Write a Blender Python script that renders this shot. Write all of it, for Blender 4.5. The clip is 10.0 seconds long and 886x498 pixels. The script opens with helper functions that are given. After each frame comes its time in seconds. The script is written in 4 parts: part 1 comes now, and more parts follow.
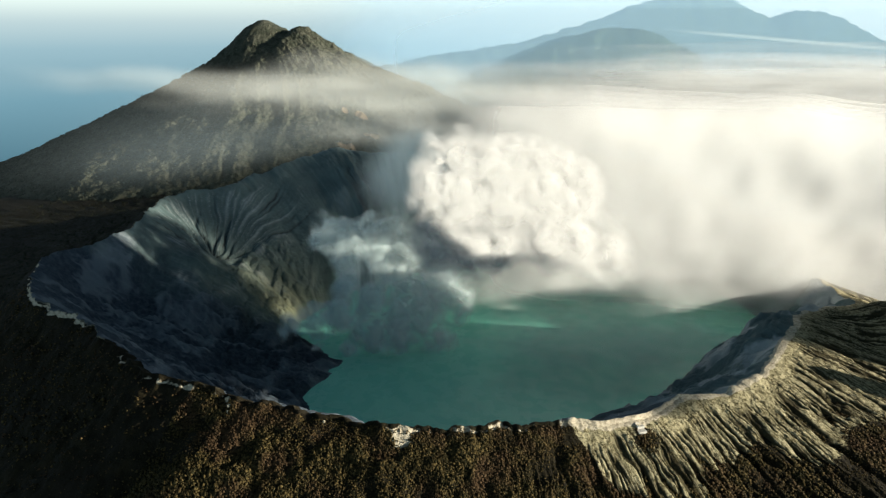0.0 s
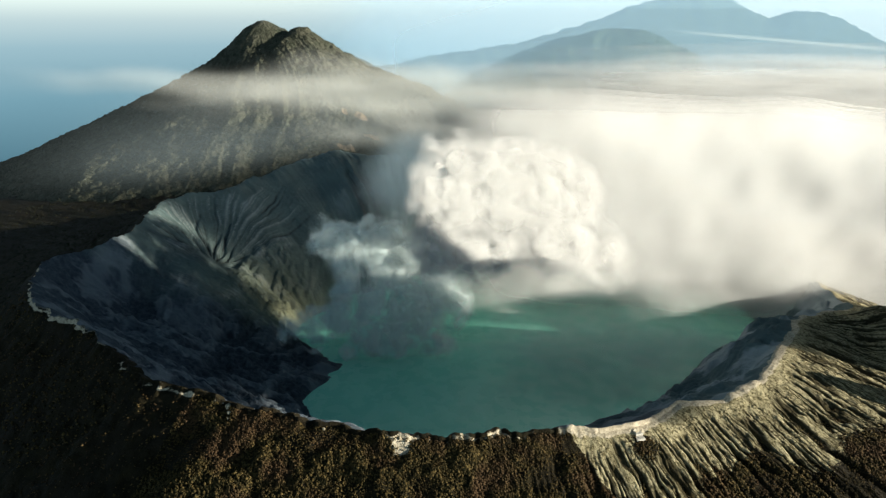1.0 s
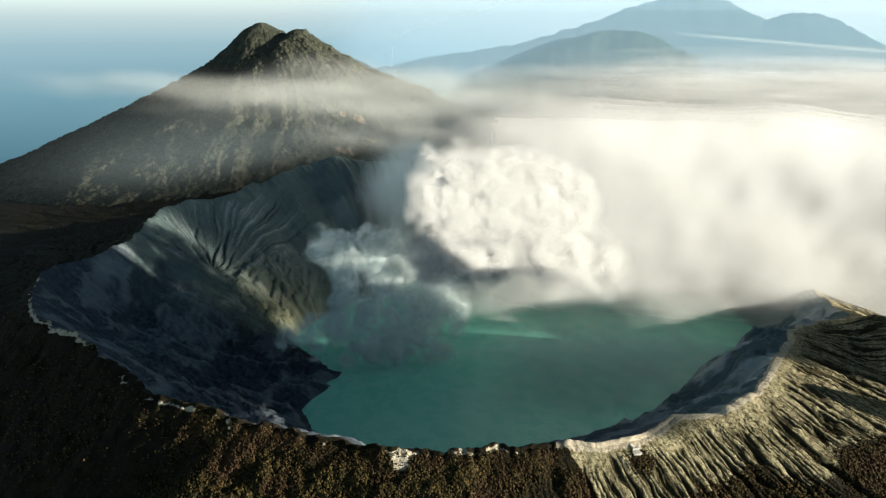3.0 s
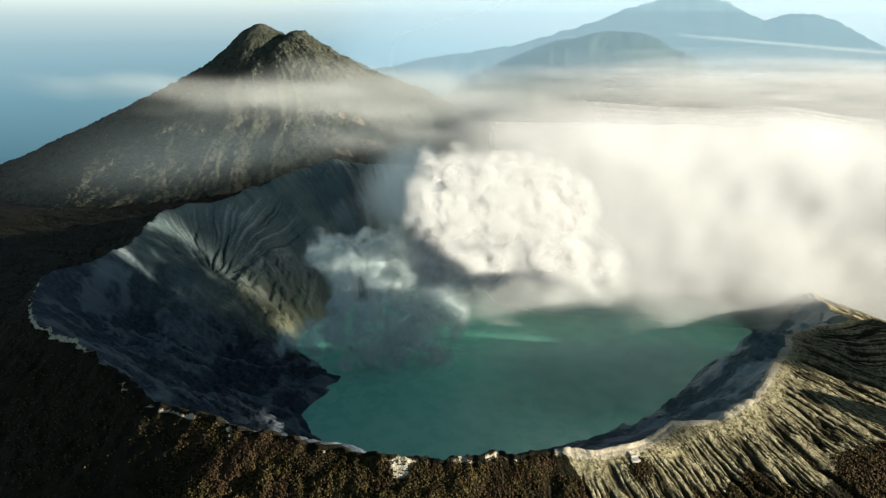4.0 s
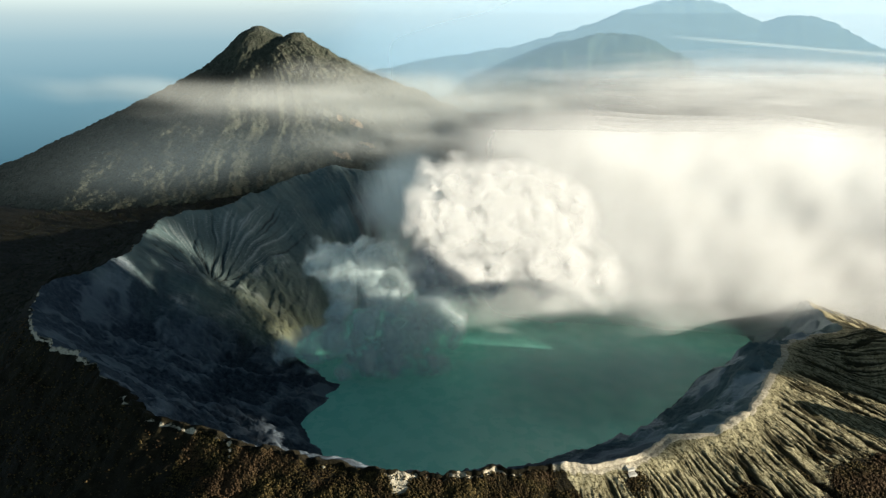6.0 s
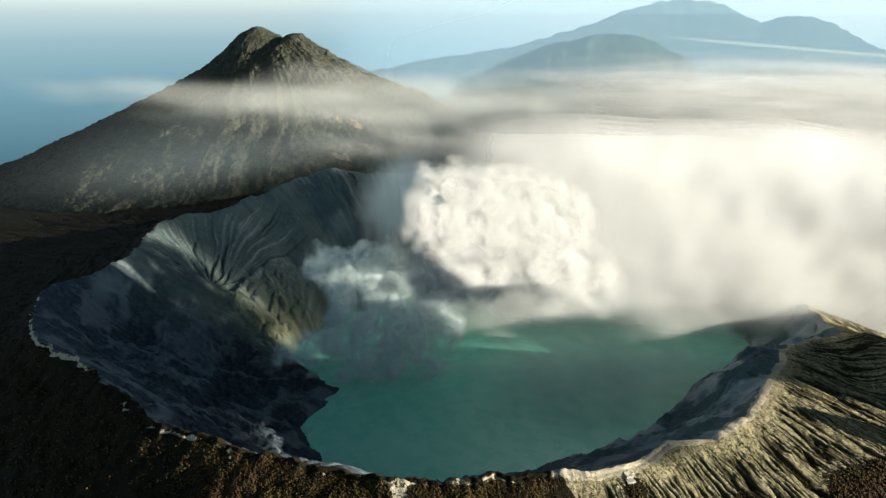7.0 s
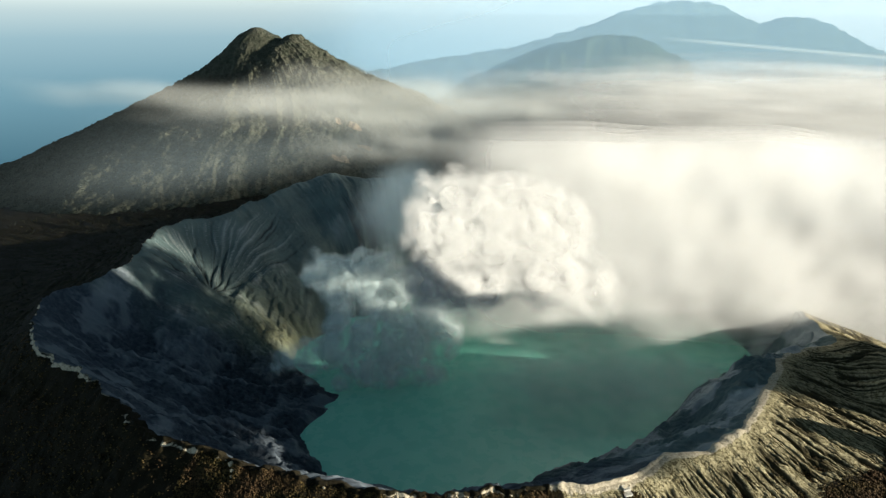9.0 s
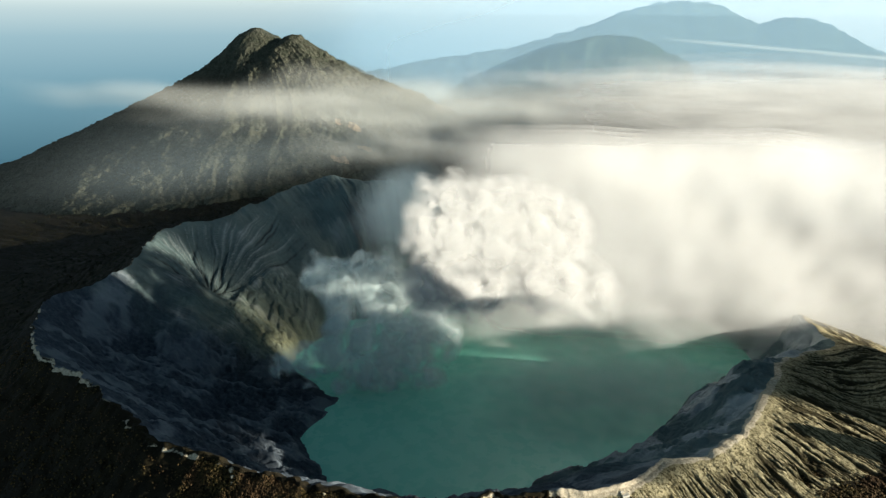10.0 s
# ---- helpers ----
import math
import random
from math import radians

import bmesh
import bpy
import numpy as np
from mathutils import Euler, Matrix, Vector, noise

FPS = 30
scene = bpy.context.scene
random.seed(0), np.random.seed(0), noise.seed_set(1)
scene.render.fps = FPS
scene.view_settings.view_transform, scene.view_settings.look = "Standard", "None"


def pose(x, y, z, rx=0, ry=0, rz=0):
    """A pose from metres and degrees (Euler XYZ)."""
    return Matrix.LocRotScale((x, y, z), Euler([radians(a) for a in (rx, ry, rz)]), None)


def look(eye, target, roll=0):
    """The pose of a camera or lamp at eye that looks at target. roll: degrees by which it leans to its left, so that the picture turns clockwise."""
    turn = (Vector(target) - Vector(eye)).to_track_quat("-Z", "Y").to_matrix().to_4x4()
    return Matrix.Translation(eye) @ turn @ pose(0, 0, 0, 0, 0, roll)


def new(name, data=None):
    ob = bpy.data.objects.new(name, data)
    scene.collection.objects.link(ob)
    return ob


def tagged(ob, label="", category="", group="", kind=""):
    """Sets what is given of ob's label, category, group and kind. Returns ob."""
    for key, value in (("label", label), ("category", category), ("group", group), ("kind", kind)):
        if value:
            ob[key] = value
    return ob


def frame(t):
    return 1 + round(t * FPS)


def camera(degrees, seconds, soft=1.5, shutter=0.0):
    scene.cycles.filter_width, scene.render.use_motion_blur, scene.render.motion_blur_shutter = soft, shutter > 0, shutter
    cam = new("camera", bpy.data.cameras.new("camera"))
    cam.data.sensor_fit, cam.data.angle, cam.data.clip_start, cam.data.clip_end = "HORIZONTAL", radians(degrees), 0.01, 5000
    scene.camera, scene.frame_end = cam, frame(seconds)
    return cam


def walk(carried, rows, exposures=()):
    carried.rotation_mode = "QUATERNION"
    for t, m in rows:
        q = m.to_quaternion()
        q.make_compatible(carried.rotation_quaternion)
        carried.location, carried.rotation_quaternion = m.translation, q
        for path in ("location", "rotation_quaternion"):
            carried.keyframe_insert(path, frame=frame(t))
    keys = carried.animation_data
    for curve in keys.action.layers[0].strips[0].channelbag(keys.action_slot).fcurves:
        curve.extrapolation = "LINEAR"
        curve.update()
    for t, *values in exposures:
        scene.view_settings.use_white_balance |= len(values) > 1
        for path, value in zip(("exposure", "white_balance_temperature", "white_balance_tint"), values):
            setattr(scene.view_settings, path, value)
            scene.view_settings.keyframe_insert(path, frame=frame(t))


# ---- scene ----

# ================= camera =================
cam = camera(66.32, 10.0, 1.3)
walk(cam, [
    (0, look((1.45, -922.65, 593.60), (1.45, 26.97, 280.22), -0.000)),
    (0.5, look((1.44, -922.55, 598.55), (1.83, 26.79, 284.29), 0.020)),
    (1, look((1.38, -922.51, 603.52), (2.28, 26.59, 288.52), 0.034)),
    (1.5, look((1.27, -922.51, 608.50), (2.76, 26.37, 292.87), 0.043)),
    (2, look((1.13, -922.55, 613.50), (3.29, 26.15, 297.31), 0.049)),
    (2.5, look((0.97, -922.59, 618.50), (3.83, 25.94, 301.82), 0.053)),
    (3, look((0.79, -922.63, 623.51), (4.40, 25.74, 306.36), 0.057)),
    (3.5, look((0.60, -922.65, 628.51), (4.97, 25.57, 310.91), 0.061)),
    (4, look((0.40, -922.65, 633.52), (5.54, 25.41, 315.46), 0.066)),
    (4.5, look((0.20, -922.61, 638.52), (6.11, 25.28, 319.98), 0.073)),
    (5, look((0.00, -922.55, 643.52), (6.66, 25.16, 324.46), 0.083)),
    (5.5, look((-0.20, -922.44, 648.51), (7.19, 25.07, 328.89), 0.095)),
    (6, look((-0.40, -922.31, 653.50), (7.68, 25.00, 333.27), 0.111)),
    (6.5, look((-0.60, -922.15, 658.47), (8.15, 24.93, 337.59), 0.129)),
    (7, look((-0.81, -921.96, 663.44), (8.57, 24.87, 341.84), 0.149)),
    (7.5, look((-1.02, -921.77, 668.41), (8.95, 24.80, 346.04), 0.172)),
    (8, look((-1.24, -921.57, 673.36), (9.27, 24.71, 350.18), 0.196)),
    (8.5, look((-1.48, -921.39, 678.31), (9.55, 24.58, 354.27), 0.222)),
    (9, look((-1.74, -921.25, 683.26), (9.76, 24.42, 358.32), 0.247)),
    (9.5, look((-2.03, -921.16, 688.20), (9.91, 24.18, 362.35), 0.271)),
    (10, look((-2.37, -921.15, 693.14), (10.00, 23.87, 366.38), 0.292)),
])

# ================= light =================
SUN_AZ, SUN_EL = -10.0, 12.0      # degrees: azimuth from +x towards +y, height
scene.view_settings.exposure = 1.22
world = bpy.data.worlds.new("world")
scene.world = world
world.use_nodes = True
wn, wl = world.node_tree.nodes, world.node_tree.links
wn.clear()
w_out, w_bg = wn.new("ShaderNodeOutputWorld"), wn.new("ShaderNodeBackground")
w_sky = wn.new("ShaderNodeTexSky")
w_sky.sky_type, w_sky.sun_disc = "NISHITA", False
w_sky.sun_elevation, w_sky.sun_rotation = radians(SUN_EL), radians(90 - SUN_AZ)
w_sky.altitude, w_sky.air_density, w_sky.dust_density = 2700, 1.0, 0.6
w_co, w_sep = wn.new("ShaderNodeTexCoord"), wn.new("ShaderNodeSeparateXYZ")
w_ramp, w_mix, w_fac = wn.new("ShaderNodeValToRGB"), wn.new("ShaderNodeMix"), wn.new("ShaderNodeMapRange")
w_mul = wn.new("ShaderNodeVectorMath")
w_mul.operation = "SCALE"
w_mul.inputs["Scale"].default_value = 0.135
w_mix.data_type = "RGBA"
wl.new(w_co.outputs["Generated"], w_sep.inputs[0])
# the hazy lowland under the horizon, seen through kilometres of air
w_rng = wn.new("ShaderNodeMapRange")
w_rng.inputs["From Min"].default_value, w_rng.inputs["From Max"].default_value = -0.30, 0.04
wl.new(w_sep.outputs["Z"], w_rng.inputs["Value"])
wl.new(w_rng.outputs[0], w_ramp.inputs[0])
ramp = w_ramp.color_ramp
ramp.elements[0].position, ramp.elements[0].color = 0.0, (0.012, 0.035, 0.055, 1)
ramp.elements[1].position, ramp.elements[1].color = 1.0, (0.33, 0.39, 0.39, 1)
for at_, col in ((0.35, (0.025, 0.070, 0.096, 1)), (0.62, (0.080, 0.157, 0.194, 1)), (0.80, (0.146, 0.226, 0.258, 1)), (0.9, (0.235, 0.300, 0.312, 1))):
    e = ramp.elements.new(at_)
    e.color = col
w_fac.inputs["From Min"].default_value, w_fac.inputs["From Max"].default_value = 0.0, 0.10
w_fac.interpolation_type = "SMOOTHSTEP"
wl.new(w_sep.outputs["Z"], w_fac.inputs["Value"])
wl.new(w_fac.outputs[0], w_mix.inputs[0])
w_glow, w_side, w_rise, w_both = wn.new("ShaderNodeMix"), wn.new("ShaderNodeMapRange"), wn.new("ShaderNodeMapRange"), wn.new("ShaderNodeMath")
w_glow.data_type, w_both.operation = "RGBA", "MULTIPLY"          # the sky pales towards the sun
w_side.inputs["From Min"].default_value, w_side.inputs["From Max"].default_value, w_side.inputs["To Max"].default_value = -0.15, 0.6, 0.75
w_rise.inputs["From Min"].default_value, w_rise.inputs["From Max"].default_value = -0.12, 0.0
wl.new(w_sep.outputs["X"], w_side.inputs["Value"])
wl.new(w_sep.outputs["Z"], w_rise.inputs["Value"])
wl.new(w_side.outputs[0], w_both.inputs[0])
wl.new(w_rise.outputs[0], w_both.inputs[1])
wl.new(w_both.outputs[0], w_glow.inputs[0])
wl.new(w_ramp.outputs[0], w_glow.inputs["A"])
w_glow.inputs["B"].default_value = (0.52, 0.545, 0.51, 1)
wl.new(w_glow.outputs["Result"], w_mix.inputs["A"])
wl.new(w_sky.outputs[0], w_mul.inputs[0])
w_veil = wn.new("ShaderNodeMix")       # thin morning haze whitens the sky
w_veil.data_type = "RGBA"
w_near = wn.new("ShaderNodeMapRange")
w_near.inputs["From Min"].default_value, w_near.inputs["From Max"].default_value = 0.05, 0.45
w_near.inputs["To Min"].default_value, w_near.inputs["To Max"].default_value = 0.45, 0.91
wl.new(w_sep.outputs["Z"], w_near.inputs["Value"])
wl.new(w_near.outputs[0], w_veil.inputs[0])
w_tint = wn.new("ShaderNodeMix")
w_tint.data_type = "RGBA"
w_tint.inputs["A"].default_value, w_tint.inputs["B"].default_value = (0.18, 0.24, 0.255, 1), (0.016, 0.029, 0.033, 1)
w_high = wn.new("ShaderNodeMapRange")
w_high.inputs["From Min"].default_value, w_high.inputs["From Max"].default_value = 0.08, 0.40
wl.new(w_sep.outputs["Z"], w_high.inputs["Value"])
wl.new(w_high.outputs[0], w_tint.inputs[0])
wl.new(w_tint.outputs["Result"], w_veil.inputs["B"])
wl.new(w_mul.outputs[0], w_veil.inputs["A"])
wl.new(w_veil.outputs["Result"], w_mix.inputs["B"])
wl.new(w_mix.outputs["Result"], w_bg.inputs["Color"])
wl.new(w_bg.outputs[0], w_out.inputs[0])
w_bg.inputs["Strength"].default_value = 1.0

sun = new("sun", bpy.data.lights.new("sun", "SUN"))
sun.data.energy, sun.data.angle, sun.data.color = 4.5, radians(0.6), (1.0, 0.93, 0.775)
_az, _el = radians(SUN_AZ), radians(SUN_EL)
sun.matrix_world = look((math.cos(_az) * math.cos(_el) * 3000, math.sin(_az) * math.cos(_el) * 3000, math.sin(_el) * 3000), (0, 0, 0))


# ================= materials =================
class Nodes:
    """Short writing for node trees."""

    def __init__(self, name):
        self.mat = bpy.data.materials.new(name)
        self.mat.use_nodes = True
        self.t = self.mat.node_tree
        self.t.nodes.clear()
        self.out = self.t.nodes.new("ShaderNodeOutputMaterial")
        self.co = self.t.nodes.new("ShaderNodeTexCoord").outputs["Object"]

    def put(self, socket, value):
        if isinstance(value, bpy.types.NodeSocket):
            self.t.links.new(value, socket)
        else:
            socket.default_value = value

    def noise(self, scale, detail=4, rough=0.55, stretch=None, dist=0.0):
        n = self.t.nodes.new("ShaderNodeTexNoise")
        co = self.co
        if stretch:
            m = self.t.nodes.new("ShaderNodeMapping")
            m.inputs["Scale"].default_value = stretch
            self.t.links.new(co, m.inputs[0])
            co = m.outputs[0]
        self.t.links.new(co, n.inputs["Vector"])
        n.inputs["Scale"].default_value, n.inputs["Detail"].default_value = scale, detail
        n.inputs["Roughness"].default_value, n.inputs["Distortion"].default_value = rough, dist
        return n.outputs["Fac"]

    def step(self, value, lo, hi, a=0.0, b=1.0):
        n = self.t.nodes.new("ShaderNodeMapRange")
        n.interpolation_type = "SMOOTHSTEP"
        self.put(n.inputs["Value"], value)
        n.inputs["From Min"].default_value, n.inputs["From Max"].default_value = lo, hi
        n.inputs["To Min"].default_value, n.inputs["To Max"].default_value = a, b
        return n.outputs[0]

    def mix(self, fac, a, b):
        n = self.t.nodes.new("ShaderNodeMix")
        n.data_type = "RGBA"
        self.put(n.inputs[0], fac)
        self.put(n.inputs["A"], a if isinstance(a, bpy.types.NodeSocket) else (*a, 1))
        self.put(n.inputs["B"], b if isinstance(b, bpy.types.NodeSocket) else (*b, 1))
        return n.outputs["Result"]

    def math(self, op, a, b=0.0):
        n = self.t.nodes.new("ShaderNodeMath")
        n.operation = op
        self.put(n.inputs[0], a)
        self.put(n.inputs[1], b)
        return n.outputs[0]

    def attr(self, name):
        n = self.t.nodes.new("ShaderNodeAttribute")
        n.attribute_name = name
        return n.outputs["Fac"]

    def bump(self, height, strength, distance):
        n = self.t.nodes.new("ShaderNodeBump")
        n.inputs["Strength"].default_value, n.inputs["Distance"].default_value = strength, distance
        self.put(n.inputs["Height"], height)
        return n.outputs[0]

    def solid(self, colour, rough=0.9, normal=None, spec=0.2):
        b = self.t.nodes.new("ShaderNodeBsdfPrincipled")
        self.put(b.inputs["Base Color"], colour if isinstance(colour, bpy.types.NodeSocket) else (*colour, 1))
        self.put(b.inputs["Roughness"], rough)
        b.inputs["Specular IOR Level"].default_value = spec
        if normal is not None:
            self.put(b.inputs["Normal"], normal)
        self.t.links.new(b.outputs[0], self.out.inputs[0])
        return self.mat

    def lit_through(self, lean, relief=None):
        """A droplet cloud scatters sunlight whichever way its edge faces: the shading normal leans to the sun."""
        g, a, b = self.t.nodes.new("ShaderNodeNewGeometry"), self.t.nodes.new("ShaderNodeVectorMath"), self.t.nodes.new("ShaderNodeVectorMath")
        a.operation, b.operation = "MULTIPLY_ADD", "NORMALIZE"
        self.t.links.new(self.bump(relief[0], 1.0, relief[1]) if relief else g.outputs["Normal"], a.inputs[0])
        a.inputs[1].default_value = (0.22, 0.22, 0.22) if relief else (0.20, 0.20, 0.20)
        a.inputs[2].default_value = lean
        self.t.links.new(a.outputs[0], b.inputs[0])
        return b.outputs[0]

    def vapour(self, colour, alpha, lean=(0.62, -0.25, 0.50), relief=None):
        """Water droplets: light scatters off the near side and through to the far side; the rest passes."""
        d, tr = self.t.nodes.new("ShaderNodeBsdfDiffuse"), self.t.nodes.new("ShaderNodeBsdfTranslucent")
        m, cl, mx = self.t.nodes.new("ShaderNodeMixShader"), self.t.nodes.new("ShaderNodeBsdfTransparent"), self.t.nodes.new("ShaderNodeMixShader")
        for s in (d.inputs["Color"], tr.inputs["Color"]):
            self.put(s, (*colour, 1))
        m.inputs[0].default_value = 0.35
        self.t.links.new(self.lit_through(lean, relief), d.inputs["Normal"])
        self.t.links.new(d.outputs[0], m.inputs[1])
        self.t.links.new(tr.outputs[0], m.inputs[2])
        self.put(mx.inputs[0], alpha)
        self.t.links.new(cl.outputs[0], mx.inputs[1])
        self.t.links.new(m.outputs[0], mx.inputs[2])
        self.t.links.new(mx.outputs[0], self.out.inputs[0])
        return self.mat


def ground_material():
    n = Nodes("ground")
    veg, sulf, pale, rock, lava = n.attr("veg"), n.attr("sulf"), n.attr("pale"), n.attr("rock"), n.attr("lava")
    fine, mid, big = n.noise(0.35, 6, 0.65), n.noise(0.06, 5, 0.6), n.noise(0.012, 4)
    ash = n.mix(n.step(mid, 0.3, 0.7), (0.250, 0.220, 0.130), (0.400, 0.355, 0.220))
    ash = n.mix(n.step(fine, 0.54, 0.70), ash, (0.13, 0.115, 0.068))
    # dark channels and pale ridges: relief shading put into the colour
    shade_tone = n.attr("shade_tone")
    grey = n.mix(n.step(big, 0.32, 0.68), (0.088, 0.128, 0.130), (0.118, 0.165, 0.163))
    grey = n.mix(n.math("MULTIPLY", n.step(mid, 0.5, 0.72), 0.5), grey, (0.140, 0.166, 0.164))
    grey = n.mix(n.math("MULTIPLY", n.step(fine, 0.52, 0.75), 0.5), grey, (0.085, 0.102, 0.104))
    grey = n.mix(n.step(shade_tone, 0.45, 0.0), grey, (0.050, 0.060, 0.064))
    grey = n.mix(n.step(shade_tone, 0.55, 1.0), grey, (0.30, 0.335, 0.335))
    lump = n.noise(0.11, 6, 0.62)
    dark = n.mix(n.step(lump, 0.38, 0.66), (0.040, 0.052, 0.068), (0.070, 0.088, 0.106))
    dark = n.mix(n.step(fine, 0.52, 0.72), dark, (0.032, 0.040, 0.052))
    dark = n.mix(n.math("MULTIPLY", n.step(shade_tone, 0.55, 1.0), 0.8), dark, (0.155, 0.185, 0.215))
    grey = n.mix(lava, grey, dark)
    yellow = n.mix(n.step(mid, 0.35, 0.65), (0.215, 0.215, 0.125), (0.140, 0.150, 0.100))
    # near-black scrub floor: shade among the bushes is put into its colour
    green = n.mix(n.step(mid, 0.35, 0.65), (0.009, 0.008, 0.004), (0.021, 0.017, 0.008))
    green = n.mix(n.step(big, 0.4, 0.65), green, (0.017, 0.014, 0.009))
    white = n.mix(n.step(fine, 0.4, 0.7), (0.52, 0.46, 0.35), (0.27, 0.235, 0.17))
    # ash channels darkened for scrub and for shade in the furrows
    ash = n.mix(n.step(shade_tone, 0.52, 0.26), ash, (0.042, 0.036, 0.020))
    ash = n.mix(n.math("MULTIPLY", n.step(n.noise(0.22, 6, 0.75), 0.50, 0.58), 0.85), ash, (0.070, 0.058, 0.026))
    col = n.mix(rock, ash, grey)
    col = n.mix(n.math("MULTIPLY", sulf, n.step(big, 0.3, 0.55, 0.45, 1)), col, yellow)
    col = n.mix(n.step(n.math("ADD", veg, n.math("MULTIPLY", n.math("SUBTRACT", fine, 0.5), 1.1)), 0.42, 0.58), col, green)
    col = n.mix(n.step(n.math("ADD", pale, n.math("MULTIPLY", n.math("SUBTRACT", mid, 0.5), 1.6)), 0.45, 0.6), col, white)
    return n.solid(col, 0.95, n.bump(n.math("ADD", n.math("ADD", fine, mid), n.math("MULTIPLY", lump, 1.5)), 0.7, 2.2), 0.1)


def forest_material(name, a, b, c):
    n = Nodes(name)
    scar = n.attr("scar")
    mid, fine = n.noise(0.02, 5, 0.6), n.noise(0.12, 5, 0.65)
    col = n.mix(n.step(mid, 0.35, 0.65), a, b)
    col = n.mix(n.step(fine, 0.5, 0.7), col, c)
    col = n.mix(n.step(n.math("ADD", scar, n.math("MULTIPLY", n.math("SUBTRACT", fine, 0.5), 0.9)), 0.42, 0.62), col, (0.30, 0.22, 0.14))
    return n.solid(col, 0.95, n.bump(fine, 0.9, 8.0), 0.1)


def lake_material():
    n = Nodes("lake_water")
    big, mid = n.noise(0.006, 3), n.noise(0.03, 4)
    col = n.mix(n.step(big, 0.35, 0.65), (0.225, 0.660, 0.520), (0.235, 0.685, 0.535))
    ripple = n.noise(0.25, 3)
    return n.solid(col, n.step(mid, 0.3, 0.7, 0.22, 0.34), n.bump(ripple, 0.12, 0.4), 0.35)


def vapour_material(name, colour, top, scale, lo, hi, detail=5, stretch=None, dist=0.4, rag=1.3, soft=0.25, lean=(0.62, -0.25, 0.50)):
    """Opacity: the sheet's own density times ragged noise, at most top."""
    n = Nodes(name)
    dens = n.attr("dens")
    v = n.math("ADD", dens, n.math("MULTIPLY", n.math("SUBTRACT", n.noise(scale, detail, 0.6, stretch, dist), 0.5), rag))
    a = n.math("MULTIPLY", n.step(v, lo, hi), n.math("MULTIPLY", n.step(dens, 0.0, soft), top))
    return n.vapour(colour, a, lean)


M_GROUND = ground_material()
M_FOREST = forest_material("forest", (0.046, 0.053, 0.037), (0.080, 0.082, 0.060), (0.112, 0.110, 0.082))
M_FAR = forest_material("far_forest", (0.03, 0.055, 0.035), (0.055, 0.085, 0.05), (0.11, 0.12, 0.08))
M_LAKE = lake_material()
scene.cycles.transparent_max_bounces = 48


# ================= numbers on grids =================
def hash2(i, j, seed):
    h = (i.astype(np.int64) * 374761393 + j.astype(np.int64) * 668265263 + seed * 1442695041) & 0xFFFFFFFF
    h = ((h ^ (h >> 13)) * 1274126177) & 0xFFFFFFFF
    h = ((h ^ (h >> 16)) * 2246822519) & 0xFFFFFFFF
    return ((h ^ (h >> 15)) & 0xFFFFFF) / float(0xFFFFFF) * 2 - 1


def vnoise(x, y, seed=0):
    x, y = np.broadcast_arrays(np.asarray(x, float), np.asarray(y, float))
    i, j = np.floor(x), np.floor(y)
    u, v = x - i, y - j
    u, v = u * u * u * (u * (6 * u - 15) + 10), v * v * v * (v * (6 * v - 15) + 10)
    a, b, c, d = hash2(i, j, seed), hash2(i + 1, j, seed), hash2(i, j + 1, seed), hash2(i + 1, j + 1, seed)
    return (a + (b - a) * u) * (1 - v) + (c + (d - c) * u) * v


def fbm(x, y, seed=0, octaves=4, gain=0.5):
    out, amp = 0.0, 1.0
    for k in range(octaves):
        out = out + amp * vnoise(x, y, seed + 17 * k)
        x, y, amp = x * 2.03 + 5.1, y * 2.03 - 3.7, amp * gain
    return out


def ridged(x, y, seed=0, octaves=3):
    out, amp = 0.0, 1.0
    for k in range(octaves):
        out = out + amp * (1 - 2 * np.abs(vnoise(x, y, seed + 31 * k)))
        x, y, amp = x * 2.1 + 1.7, y * 2.1 + 9.2, amp * 0.5
    return out


def sstep(v, lo, hi):
    u = np.clip((v - lo) / (hi - lo), 0, 1)
    return u * u * (3 - 2 * u)


def sheet(name, X, Y, Z, mat, closed=False, attrs=(), parent=None):
    """A mesh from a grid of places; closed joins the last column to the first."""
    rows, cols = X.shape
    co = np.stack([X, Y, Z], -1).reshape(-1, 3)
    idx = np.arange(rows * cols).reshape(rows, cols)
    if closed:
        idx = np.concatenate([idx, idx[:, :1]], 1)
    order = [idx[:-1, :-1], idx[:-1, 1:], idx[1:, 1:], idx[1:, :-1]]
    quads = np.stack(order[::-1] if closed else order, -1).reshape(-1, 4)
    me = bpy.data.meshes.new(name)
    me.vertices.add(len(co))
    me.vertices.foreach_set("co", co.astype(np.float32).ravel())
    me.loops.add(quads.size)
    me.loops.foreach_set("vertex_index", quads.astype(np.int32).ravel())
    me.polygons.add(len(quads))
    me.polygons.foreach_set("loop_start", np.arange(0, quads.size, 4, dtype=np.int32))
    me.polygons.foreach_set("use_smooth", np.ones(len(quads), bool))
    me.update()
    for key, values in attrs:
        a = me.attributes.new(key, "FLOAT", "POINT")
        a.data.foreach_set("value", np.broadcast_to(values, X.shape).astype(np.float32).ravel())
    me.materials.append(mat)
    ob = new(name, me)
    ob.parent = parent
    return ob


# ================= crater =================
CX, CY = 0.0, 250.0
